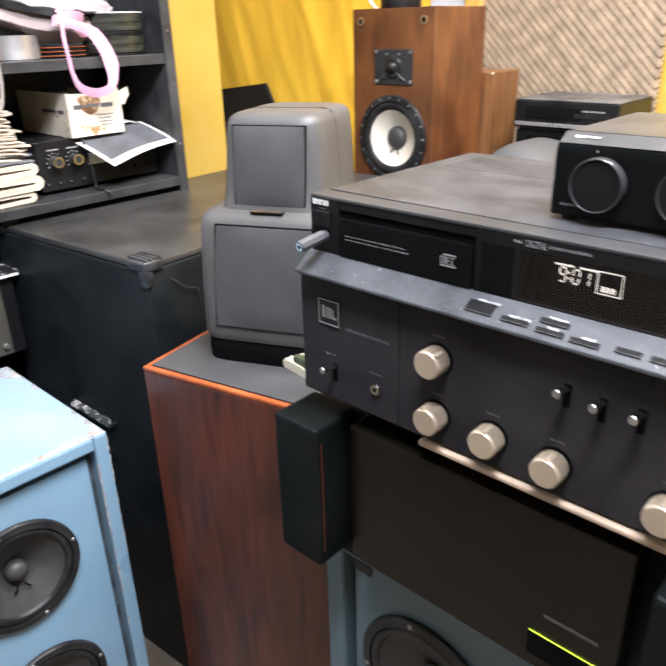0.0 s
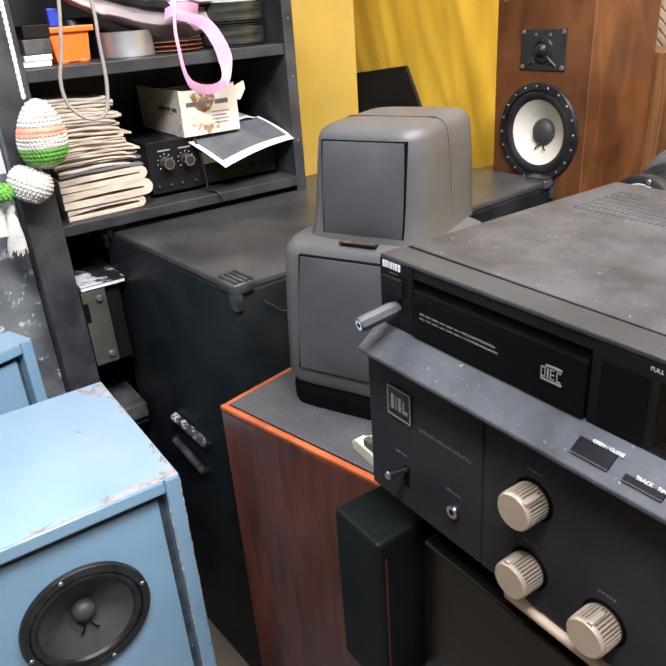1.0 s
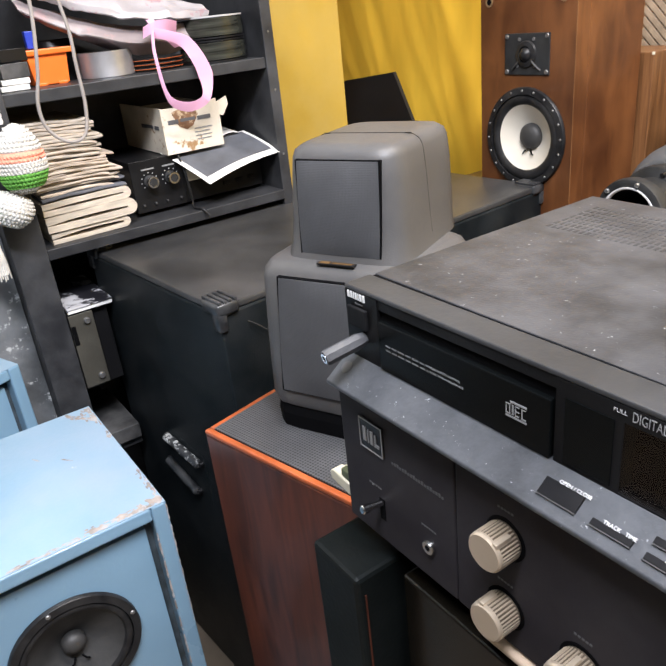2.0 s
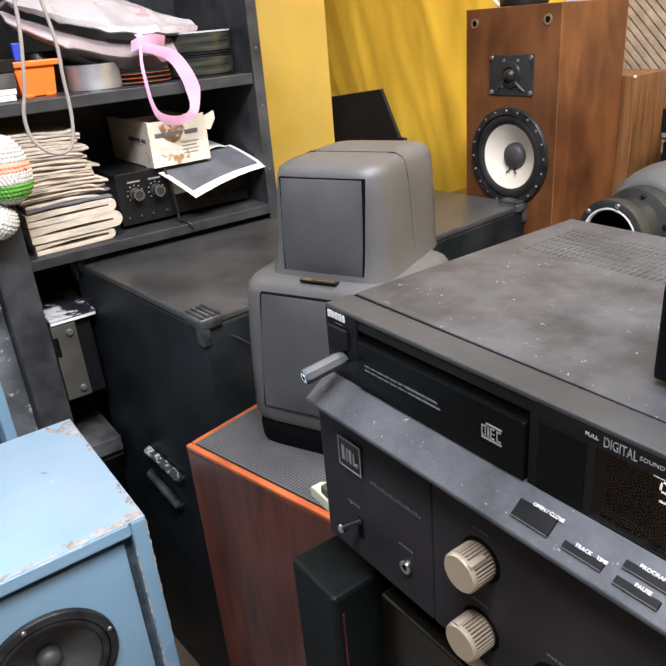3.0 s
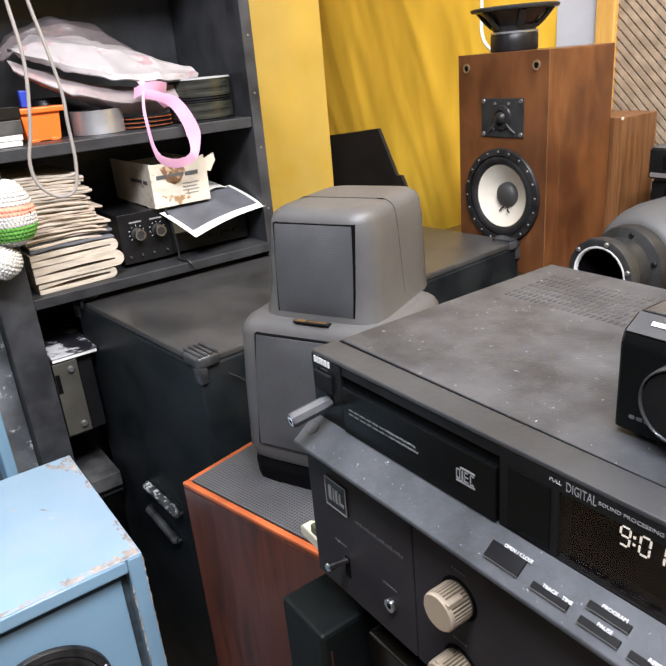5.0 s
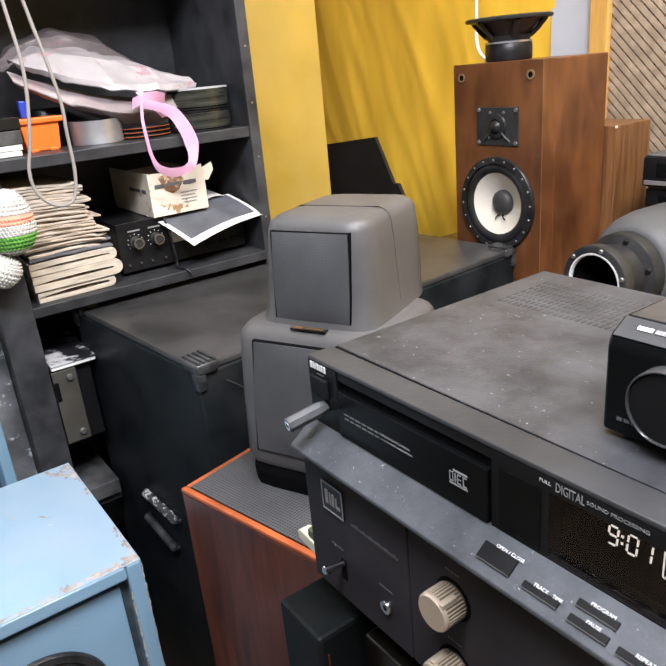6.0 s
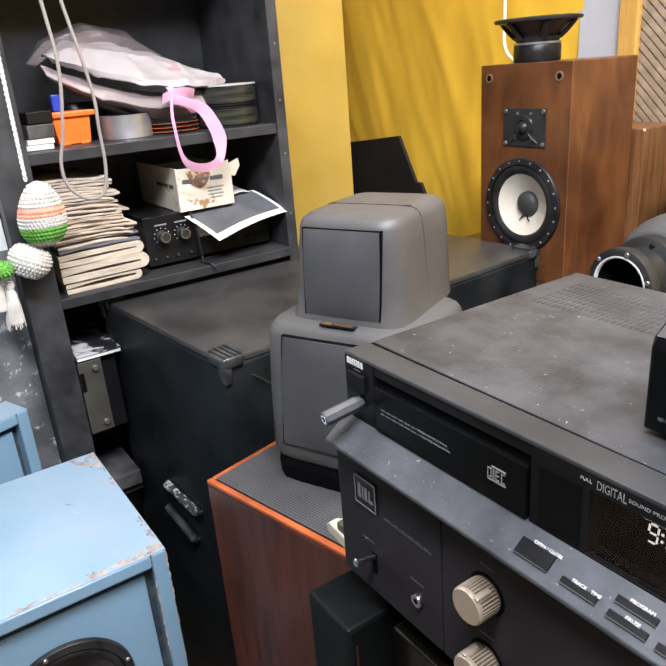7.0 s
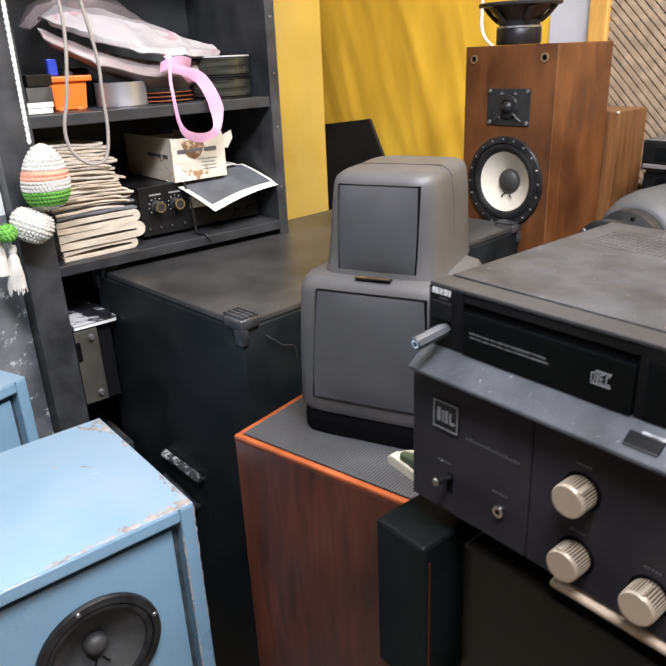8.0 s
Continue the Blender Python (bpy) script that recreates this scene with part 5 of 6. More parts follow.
def knob(parent, x, y, z, r, depth, turn=0.0, name="knob"):
    kb = part(name, lathe([(r * 1.0, 0), (r * 1.0, depth * 0.8), (r * 1.02, depth * 0.82), (r * 1.02, depth * 0.93), (r * 0.93, depth * 0.985), (0, depth * 0.985)], (x, y, z), (0, -1, 0), 48), M["knob_side"], parent, "fluted champagne aluminium knob", smooth=True, world_space=True)
    ribs = bmesh.new()
    for k in range(34):
        an = 2 * math.pi * k / 34
        rx_, rz_ = x + r * math.cos(an), z + r * math.sin(an)
        ribs = rod((rx_, y - depth * 0.10, rz_), (rx_, y - depth * 0.84, rz_), r * 0.05, 5, bm=ribs)
    tagged(part("knurl", ribs, M["champagne"], kb, world_space=True), kind="stuff")
    part("face", lathe([(r * 1.025, depth * 0.84), (r * 1.03, depth * 0.93), (r * 0.94, depth * 1.0), (0, depth * 1.003)], (x, y, z), (0, -1, 0), 48), M["champagne"], kb, "brushed champagne face", smooth=True, world_space=True)
    an = radians(turn)
    part("pointer", box(x + r * 0.98 * math.sin(an) - 0.0018, x + r * 0.98 * math.sin(an) + 0.0018, y - depth * 0.96, y - depth * 0.3, z + r * 0.98 * math.cos(an) - 0.0018, z + r * 0.98 * math.cos(an) + 0.0024, 0.0006), M["champagne"], kb, world_space=True)
    part("shadow_gap", lathe([(0, 0), (r * 1.22, 0), (r * 1.22, 0.0006), (0, 0.0006)], (x, y, z), (0, -1, 0), 32), M["black_void"], kb, world_space=True)
    return kb


am = thing("integrated_amplifier", "dark brown-black integrated amplifier with champagne knobs and toggle switches", "amplifier", (-0.22, 0.58, 1.057))
part("body", box(AX0 + 0.006, AX1 - 0.006, AY + 0.006, 0.74, 1.058, 1.186, 0.002), M["cd_face"], am, world_space=True)
part("front_panel", box(AX0, -0.3175, AY, AY + 0.008, 1.057, 1.189, 0.0012), M["amp_face"], am, world_space=True)
part("front_panel", box(-0.3165, AX1, AY, AY + 0.008, 1.057, 1.189, 0.0012), M["amp_face"], am, world_space=True)
part("panel_gap", box(-0.3178, -0.3162, AY + 0.002, AY + 0.0075, 1.058, 1.188), M["black_void"], am, world_space=True)
bj = part("badge", box(-0.4165, -0.3895, AY - 0.0018, AY, 1.1405, 1.1665, 0.0008), M["plastic_black"], am, "square black badge with a pale border and mark", world_space=True)
for x0, x1, z0, z1 in ((-0.4165, -0.3895, 1.1655, 1.1665), (-0.4165, -0.3895, 1.1405, 1.1415), (-0.4165, -0.4155, 1.1415, 1.1655), (-0.3905, -0.3895, 1.1415, 1.1655)):
    part("badge_border", box(x0, x1, AY - 0.0024, AY - 0.0018, z0, z1), M["print_grey"], bj, world_space=True)
for x0, x1, z0, z1 in ((-0.4118, -0.4083, 1.1475, 1.1600), (-0.4062, -0.4048, 1.1475, 1.1590), (-0.4030, -0.4002, 1.1475, 1.1590), (-0.3982, -0.3966, 1.1475, 1.1580), (-0.3966, -0.3930, 1.1475, 1.1500)):
    part("badge_mark", box(x0, x1, AY - 0.0026, AY - 0.0018, z0, z1), M["print_grey"], bj, world_space=True)
for i in range(19):
    part("caption_bar", box(-0.382 + 0.0029 * i, -0.3802 + 0.0029 * i, AY - 0.0004, AY, 1.1395, 1.1415 + 0.0006 * (i % 3)), M["print_dim"], am, world_space=True)
part("indicator_dot", rod((-0.408, AY - 0.0004, 1.107), (-0.408, AY, 1.107), 0.0011, 10), M["print_grey"], am, world_space=True)
for i in range(6):
    part("caption_bar", box(-0.412 + 0.0026 * i, -0.4103 + 0.0026 * i, AY - 0.0004, AY, 1.1115 - 0.0045, 1.1115 - 0.003), M["print_dim"], am, world_space=True)
    part("caption_bar", box(-0.352 + 0.0026 * i, -0.3503 + 0.0026 * i, AY - 0.0004, AY, 1.1035, 1.105), M["print_dim"], am, world_space=True)
jk = part("jack_socket", lathe([(0.0024, 0.0), (0.0024, 0.003), (0.0052, 0.003), (0.0058, 0.0015), (0.0058, 0)], (-0.344, AY, 1.088), (0, -1, 0), 24), M["chrome"], am, "chrome headphone socket", smooth=True, world_space=True)
part("jack_hole", rod((-0.344, AY - 0.0012, 1.088), (-0.344, AY - 0.0002, 1.088), 0.0036, 16), M["black_void"], jk, world_space=True)


def toggle(x, z, down=-1):
    tg = part("toggle_switch", box(x - 0.0032, x + 0.0032, AY - 0.0006, AY, z - 0.0135, z + 0.0065, 0.0002), M["black_void"], am, "chrome toggle switch in a dark slot", world_space=True)
    part("lever", lathe([(0, 0), (0.0028, 0), (0.0024, 0.006), (0.0026, 0.013), (0.0036, 0.0135), (0.0036, 0.0195), (0.0028, 0.0205), (0, 0.0205)], (x, AY + 0.001, z + 0.003), (-0.05, -1, 0.12), 20), M["chrome"], tg, smooth=True, world_space=True)


toggle(-0.3975, 1.0920)
for x, z in ((-0.1555, 1.1520), (-0.1275, 1.1500), (-0.0990, 1.1515)):
    toggle(x, z)
KD = 0.0195
for x, z, tn_ in ((-0.2738, 1.1392, 40), (-0.2733, 1.0825, -15), (-0.2160, 1.0832, 10), (-0.1586, 1.0812, 5), (-0.0705, 1.0812, 0)):
    knob(am, x, AY, z + 0.004, 0.0126, KD, tn_)
    for i in range(5):
        part("caption_bar", box(x - 0.0065 + 0.0026 * i, x - 0.0048 + 0.0026 * i, AY - 0.0004, AY, z + 0.0245, z + 0.0260), M["print_dim"], am, world_space=True)
st = thing("tan_strip", "thin tan wooden strip under the amplifier", "strip", (-0.15, 0.45, 1.045))
part("strip", box(-0.291, 0.02, 0.446, 0.50, 1.0480, 1.0540, 0.0024, 3), M["tan"], st, "", world_space=True)

# power amplifier underneath
pa = thing("power_amplifier", "black power amplifier with a smoked front panel and projecting end blocks", "amplifier", (-0.22, 0.6, 0.82))
part("body", box(-0.463, 0.02, 0.485, 0.74, 0.820, 1.024, 0.002), M["dk_green"], pa, world_space=True)
part("smoked_panel", box(-0.383, -0.085, 0.453, 0.485, 0.857, 1.030, 0.002), M["amp_glass"], pa, "glossy smoked brown front panel", world_space=True)
part("end_block", box(-0.463, -0.400, 0.419, 0.4845, 0.852, 1.031, 0.004), M["dk_green"], pa, "dark end block", world_space=True)
part("end_block", box(-0.062, 0.001, 0.419, 0.4845, 0.852, 1.031, 0.004), M["dk_green"], pa, "dark end block", world_space=True)
part("edge_trim", box(-0.3999, -0.3990, 0.4262, 0.4276, 0.870, 1.012), M["mahogany"], pa, "thin brown trim", world_space=True)
part("display_slot", box(-0.165, -0.088, 0.4522, 0.4532, 0.872, 0.899), M["black_void"], pa, world_space=True)
part("indicator_line", box(-0.164, -0.088, 0.4515, 0.4522, 0.8999, 0.9006), M["green_glow"], pa, "thin yellow-green light line", world_space=True)
for i in range(14):
    part("caption_bar", box(-0.152 + 0.0036 * i, -0.1497 + 0.0036 * i, 0.4524, 0.4530, 0.9225, 0.9255), M["print_dim"], pa, world_space=True)

# ---------------------------------------------------------------- compact disc player
cp = thing("cd_player", "dusty black compact disc player with sloping ledge and lit display", "cd player", (-0.22, 0.59, 1.191))
CX0, CX1, CF, CT = -0.431, -0.011, 0.457, 1.2662
part("body", box(CX0 + 0.004, CX1 - 0.004, CF + 0.018, 0.731, 1.1925, CT - 0.0035, 0.0015), M["cd_face"], cp, world_space=True)
part("front_block", box(CX0 + 0.004, -0.2105, CF + 0.0065, CF + 0.0178, 1.1925, CT - 0.0036), M["cd_face"], cp, world_space=True)
part("front_block", box(-0.0580, CX1 - 0.004, CF + 0.0065, CF + 0.0178, 1.1925, CT - 0.0036), M["cd_face"], cp, world_space=True)
part("lid", prism([(CX0 + 0.002, CF + 0.0262), (-0.185, CF + 0.0237), (CX1 - 0.002, CF + 0.0236), (CX1 - 0.002, 0.733), (CX0 + 0.002, 0.733)], CT - 0.0034, CT + 0.0002, "xy", 0.0008), M["cd_top"], cp, "dusty grey metal lid", world_space=True)
part("front_top", box(CX0, CX1, CF, CF + 0.0232, CT - 0.0034, CT, 0.0010), mat("front_edge_dusty", (0.016, 0.0165, 0.018), 0.48, var=0.2, bump=0.1, dust=0.4, dust_col=(0.062, 0.063, 0.066), wear=(0.3, 0.3, 0.31), wear_at=0.72, wear_scale=120, spec=0.35, sheen=0.1), cp, "black dusty front edge", world_space=True)
vents = bmesh.new()
for i in range(34):
    for k in range(7):
        vx, vy = -0.405 + 0.0052 * i, 0.640 + 0.0100 * k
        vents = box(vx, vx + 0.0026, vy, vy + 0.0062, CT + 0.0001, CT + 0.0004, bm=vents)
tagged(part("vent_slot", vents, mat("vent_dark", (0.022, 0.022, 0.024), 0.6, var=0.3, dust=0.5, dust_col=(0.08, 0.08, 0.082), dust_scale=30), cp, "rows of small vent slots", world_space=True), kind="stuff")
part("lid_seam", prism([(CX0 + 0.003, CF + 0.0233), (-0.185, CF + 0.0233), (-0.185, CF + 0.02365), (CX0 + 0.003, CF + 0.0261)], CT - 0.0034, CT - 0.0005, "xy"), M["black_void"], cp, world_space=True)
part("face_left", box(CX0, -0.3955, CF, CF + 0.004, 1.2095, CT - 0.0036), M["cd_face"], cp, world_space=True)
for x0, x1, z0, z1 in ((-0.2475, -0.2085, 1.2095, CT - 0.0036), (-0.0600, CX1, 1.2095, CT - 0.0036), (-0.2085, -0.0600, 1.2535, CT - 0.0036), (-0.2085, -0.0600, 1.2095, 1.2125)):
    part("face_right", box(x0, x1, CF, CF + 0.004, z0, z1), M["cd_face"], cp, world_space=True)
part("face_strip", box(-0.3955, -0.2475, CF + 0.001, CF + 0.004, 1.2555, CT - 0.0036), M["cd_face"], cp, world_space=True)
part("tray_gap", box(-0.3955, -0.2475, CF + 0.003, CF + 0.006, 1.2095, 1.2555), M["black_void"], cp, world_space=True)
tr = part("disc_tray", box(-0.3935, -0.2495, CF - 0.0015, CF + 0.003, 1.2115, 1.2485, 0.0008), M["tray"], cp, "glossy black disc tray", world_space=True)
for row_, n in enumerate((30, 33)):
    own = bmesh.new()
    for i in range(n):
        if i % 11 in (4, 9):
            continue
        own = box(-0.386 + 0.00128 * i, -0.386 + 0.00128 * i + 0.0009, CF - 0.0018, CF - 0.0015, 1.2320 - 0.0034 * row_, 1.2331 - 0.0034 * row_, bm=own)
    tagged(part("lettering_line", own, M["print_fine"], tr, "fine line of pale print", world_space=True), kind="stuff")
LG = -0.2795
LW = 0.00062
marks = [(0, 0.0008, 0.0148, 0.0020), (0.0040, 0.0104, 0.0148, 0.0116)]
for x0, x1, z0, z1, bars in ((0, 0.0032, 0.0028, 0.0094, "lrtb"), (0.0032, 0.0032 + LW, 0.0094, 0.0116, "l"), (0.0044, 0.0056, 0.0028, 0.0094, "lrtb"), (0.0066, 0.0102, 0.0028, 0.0094, "ltbm"), (0.0112, 0.0148, 0.0028, 0.0094, "ltb")):
    zm = (z0 + z1) / 2
    strips = {"l": (x0, z0, x0 + LW, z1), "r": (x1 - LW, z0, x1, z1), "t": (x0 + LW, z1 - LW, x1 - LW, z1), "b": (x0 + LW, z0, x1 - LW, z0 + LW), "m": (x0 + LW, zm - LW / 2, x1 - LW, zm + LW / 2)}
    marks += [strips[b] for b in bars]
for x0, z0, x1, z1 in marks:
    part("disc_mark", box(LG + x0, LG + x1, CF - 0.0019, CF - 0.0015, 1.2255 + z0, 1.2255 + z1), M["print_grey"], tr, world_space=True)
pw = part("power_key", box(-0.4265, -0.4055, CF - 0.0030, CF, 1.2365, 1.2520, 0.001), M["button"], cp, "square black key", world_space=True)
for i, (x0, x1) in enumerate(((0, 0.0021), (0.0032, 0.0051), (0.0063, 0.0070), (0.0082, 0.0097), (0.0109, 0.0116), (0.0128, 0.0147), (0.0160, 0.0180))):
    part("maker_mark", box(-0.4275 + x0 * 1.08, -0.4275 + x1 * 1.08, CF - 0.0006, CF, 1.2572, 1.2622), M["print_white"], cp, world_space=True)
part("caption_bar", box(-0.420, -0.411, CF - 0.0003, CF, 1.2535, 1.2545), M["print_dim"], cp, world_space=True)
part("window_frame", box(-0.2415, -0.2130, CF - 0.0008, CF, 1.214, 1.2535, 0.0003), M["tray"], cp, world_space=True)
part("display_window", box(-0.2083, -0.0602, CF + 0.0004, CF + 0.0014, 1.2127, 1.2533), M["smoked_pane"], cp, "smoked brown display window", world_space=True).visible_shadow = False
win = part("display_panel", box(-0.2100, -0.0585, CF + 0.0140, CF + 0.0175, 1.2000, 1.2615), M["display"], cp, "dark panel with lit figures", world_space=True)
part("window_floor", box(-0.2100, -0.0585, CF + 0.0041, CF + 0.0139, 1.2085, 1.2110), M["black_void"], cp, world_space=True)


def stroke(a, b, w, m=M["digit"], name="digit_segment", y=CF + 0.0138, parent=win):
    a, b = Vector((a[0], a[1])), Vector((b[0], b[1]))
    d = (b - a).normalized()
    n = Vector((-d.y, d.x)) * w / 2
    q = [a + n, a + d * 0 - n, b - n, b + n]
    part(name, prism([(p.x, p.y) for p in q], y - 0.0004, y, "xz"), m, parent, world_space=True)


def digit(x, z, segs, w=0.0051, h=0.0110, sl=0.07):
    def P(u, v):
        return (x + u * w + v * h * sl, z + v * h)
    table = {"a": ((0, 1), (1, 1)), "b": ((1, 0.5), (1, 1)), "c": ((1, 0), (1, 0.5)), "d": ((0, 0), (1, 0)), "e": ((0, 0), (0, 0.5)), "f": ((0, 0.5), (0, 1)), "g": ((0, 0.5), (1, 0.5))}
    for s in segs:
        (u0, v0), (u1, v1) = table[s]
        du, dv = (u1 - u0) * 0.14, (v1 - v0) * 0.14
        stroke(P(u0 + du, v0 + dv), P(u1 - du, v1 - dv), 0.0010)


DZ = 1.2304
digit(-0.1822, DZ, "abcdfg")
digit(-0.1716, DZ, "abcdef")
digit(-0.1640, DZ, "bc")
for x0, x1 in ((-0.1858, -0.1712), (-0.1664, -0.1520)):
    stroke((x0, 1.2434), (x1, 1.2434), 0.0014, name="lit_bar")
for dz in (0.0034, 0.0076):
    stroke((-0.1749, DZ + dz), (-0.1736, DZ + dz), 0.0014)
IX0, IX1, IZ0, IZ1 = -0.1523, -0.1340, 1.2272, 1.2440
for a, b in (((IX0, IZ0), (IX0, IZ1)), ((IX0, IZ0), (IX1, IZ0)), ((IX1, IZ0), (IX1, IZ1)), ((IX0, IZ1), (IX1, IZ1))):
    stroke(a, b, 0.0007, name="icon_frame")
for k in range(3):
    stroke((-0.1478 + 0.0038 * k, 1.2290), (-0.1475 + 0.0038 * k, 1.2330), 0.0027, name="icon_mark")


FRONT = Matrix(((1, 0, 0, 0), (0, 0, -1, 0), (0, 1, 0, 0), (0, 0, 0, 1)))  # x right, letters up z, facing -y


def face_text(words, x, z, size, material, parent, y=CF - 0.0016, stretch=1.0):
    lettering("lettering", words, size, Matrix.Translation((x, y, z)) @ FRONT, material, parent, stretch)


face_text("FULL", -0.2145, 1.2580, 0.0030, M["print_mid"], cp, CF - 0.0004, 1.15)
face_text("DIGITAL", -0.2045, 1.2562, 0.0078, M["print_grey"], cp, CF - 0.0004, 0.60)
face_text("SOUND PROCESSING", -0.1860, 1.2580, 0.0030, M["print_grey"], cp, CF - 0.0004, 1.15)

face_text("/ WIRELESS REMOTE CONTROL", -0.3468, 1.2320, 0.0020, M["print_grey"], tr, CF - 0.0017, 1.12)
face_text("/ FOUR TIMES OVERSAMPLING", -0.3432, 1.2286, 0.0020, M["print_grey"], tr, CF - 0.0017, 1.12)

# sloping ledge with keys
part("ledge", prism([(CF + 0.004, 1.2115), (CF, 1.2115), (0.4345, 1.1955), (0.4345, 1.1925), (CF + 0.004, 1.1915)], CX0 - 0.003, CX1, "yz", 0.0008), M["ledge"], cp, "dusty grey sloping ledge", world_space=True)
slope = (Vector((0, CF, 1.2115)) - Vector((0, 0.4345, 1.1955))).normalized()
nrm = Vector((1, 0, 0)).cross(slope)
LEDGE = Matrix(((1, 0, 0, 0), (0, slope.y, nrm.y, 0.4345), (0, slope.z, nrm.z, 1.1955), (0, 0, 0, 1)))


def key(x0, x1, s0, s1, words="", size=0.0036, wx=None):
    own = box(x0, x1, s0, s1, -0.001, 0.0016, 0.0005)
    bmesh.ops.transform(own, matrix=LEDGE, verts=own.verts)
    k = part("key", own, M["button"], cp, "black key", world_space=True)
    edge = box(x0, x1, s0 - 0.0006, s0, 0.0002, 0.0017)
    bmesh.ops.transform(edge, matrix=LEDGE, verts=edge.verts)
    part("key_edge", edge, M["cap_grey"], k, world_space=True)
    if words:
        lettering("lettering", words, size, LEDGE @ Matrix.Translation((x0 + 0.001 if wx is None else wx, s1 - 0.0004, 0.0018)), M["print_white"], cp, 1.05)


key(-0.2445, -0.2205, 0.0080, 0.0185, "OPEN / CLOSE", 0.0029, -0.2365)
key(-0.2118, -0.1892, 0.0075, 0.0115, "TRACK   TIME", 0.0028, -0.2060)
key(-0.1822, -0.1591, 0.0150, 0.0190, "PROGRAM", 0.0028, -0.1755)
key(-0.1821, -0.1598, 0.0062, 0.0102, "PAUSE", 0.0028, -0.1730)
key(-0.1547, -0.1330, 0.0055, 0.0095, "REPEAT", 0.0028, -0.1462)
for x in (-0.122, -0.098, -0.074, -0.05):
    key(x, x + 0.018, 0.0075, 0.0115)
dot = lathe([(0, 0), (0.0048, 0), (0.0048, 0.0003), (0, 0.0003)], (0, 0, 0), (0, 0, 1), 24)
bmesh.ops.transform(dot, matrix=LEDGE @ Matrix.Translation((-0.424, 0.016, 0.0003)), verts=dot.verts)
part("round_mark", dot, M["print_dim"], cp, world_space=True)

ad = thing("jack_adapter", "grey ribbed headphone jack adapter plugged into the player", "adapter", (-0.411, 0.457, 1.230))
part("barrel", lathe([(0.0022, 0.034), (0.0054, 0.034), (0.0060, 0.032), (0.0060, 0.006), (0.0045, 0.0)], (-0.4115, 0.4572, 1.2295), (-0.11, -1, -0.17), 8), M["grey_plug"], ad, "", world_space=True)
part("bore", lathe([(0, 0.0335), (0.0023, 0.0335), (0.0023, 0.030), (0, 0.030)], (-0.4115, 0.4572, 1.2295), (-0.11, -1, -0.17), 16), M["black_void"], ad, world_space=True)
part("tip_ring", lathe([(0.0023, 0.0345), (0.0040, 0.0345), (0.0040, 0.033), (0.0023, 0.033), (0.0023, 0.0345)], (-0.4115, 0.4572, 1.2295), (-0.11, -1, -0.17), 16), M["chrome"], ad, smooth=True, world_space=True)

# ---------------------------------------------------------------- equaliser box on the player
eq = thing("equaliser", "small black equaliser box with round control dials, on the disc player", "equaliser", (-0.13, 0.57, CT + 0.0005))
EX0, EX1, EY0, EY1 = -0.2125, -0.055, 0.507, 0.66
part("body", prism([(EY0, CT + 0.004), (EY1, CT + 0.004), (EY1, 1.331), (EY0 + 0.014, 1.3325), (EY0 + 0.002, 1.3255), (EY0, 1.320)], EX0, EX1, "yz", 0.002), M["tray"], eq, world_space=True)
part("top_plate", box(EX0 + 0.003, EX1 - 0.003, EY0 + 0.0155, EY1 - 0.003, 1.3312, 1.3332, 0.0006), M["eq_top"], eq, "dusty top", world_space=True)
part("top_bevel", prism([(EY0 + 0.0015, 1.3258), (EY0 + 0.0135, 1.3328), (EY0 + 0.014, 1.3322), (EY0 + 0.002, 1.3252)], EX0 + 0.002, EX1 - 0.002, "yz"), M["eq_edge"], eq, "dark grey sloping edge", world_space=True)
for xx in (-0.1795, -0.115):
    dl = part("dial", lathe([(0, 0.0075), (0.0182, 0.0075), (0.0188, 0.007), (0.0188, 0.0)], (xx + 0.0045, EY0, 1.2975), (0, -1, 0), 48), M["cd_face"], eq, "round black control dial", smooth=True, world_space=True)
    part("dial_ring", lathe([(0.0189, 0.0), (0.0206, 0.0), (0.0204, 0.0078), (0.0199, 0.0086), (0.0193, 0.0086), (0.0189, 0.0078), (0.0189, 0.0)], (xx + 0.0045, EY0, 1.2975), (0, -1, 0), 48), M["gloss_rim"], dl, "glossy black rim", smooth=True, world_space=True)
    part("scale_mark", box(xx - 0.0004, xx + 0.0004, EY0 - 0.0003, EY0, 1.3205, 1.3225), M["print_grey"], eq, world_space=True)
for i, (x0, x1, m) in enumerate(((0, 0.0038, "print_white"), (0.0042, 0.008, "print_white"), (0.0084, 0.0115, "print_white"), (0.0135, 0.016, "print_grey"), (0.0164, 0.0176, "print_grey"), (0.018, 0.0205, "print_grey"), (0.021, 0.0235, "print_grey"), (0.024, 0.0262, "print_grey"))):
    own = box(-0.2005 + 0.72 * x0, -0.2005 + 0.72 * x1, -0.0013, 0.0013, 0, 0.0003)
    own.transform(Matrix.Translation((0, EY0 + 0.0080, 1.3299)) @ Matrix.Rotation(radians(30), 4, "X"))
    part("maker_mark", own, M[m], eq, world_space=True)
for i in range(7):
    part("caption_bar", box(-0.204 + 0.0042 * i, -0.2008 + 0.0042 * i, EY0 - 0.0003, EY0, 1.2785, 1.2805), M["print_dim"], eq, world_space=True)
for xx, yy in ((EX0 + 0.012, EY0 + 0.012), (EX1 - 0.012, EY0 + 0.012), (EX0 + 0.012, EY1 - 0.012), (EX1 - 0.012, EY1 - 0.012)):
    part("foot", rod((xx, yy, CT), (xx, yy, CT + 0.005), 0.006, 12), M["rubber"], eq, world_space=True)

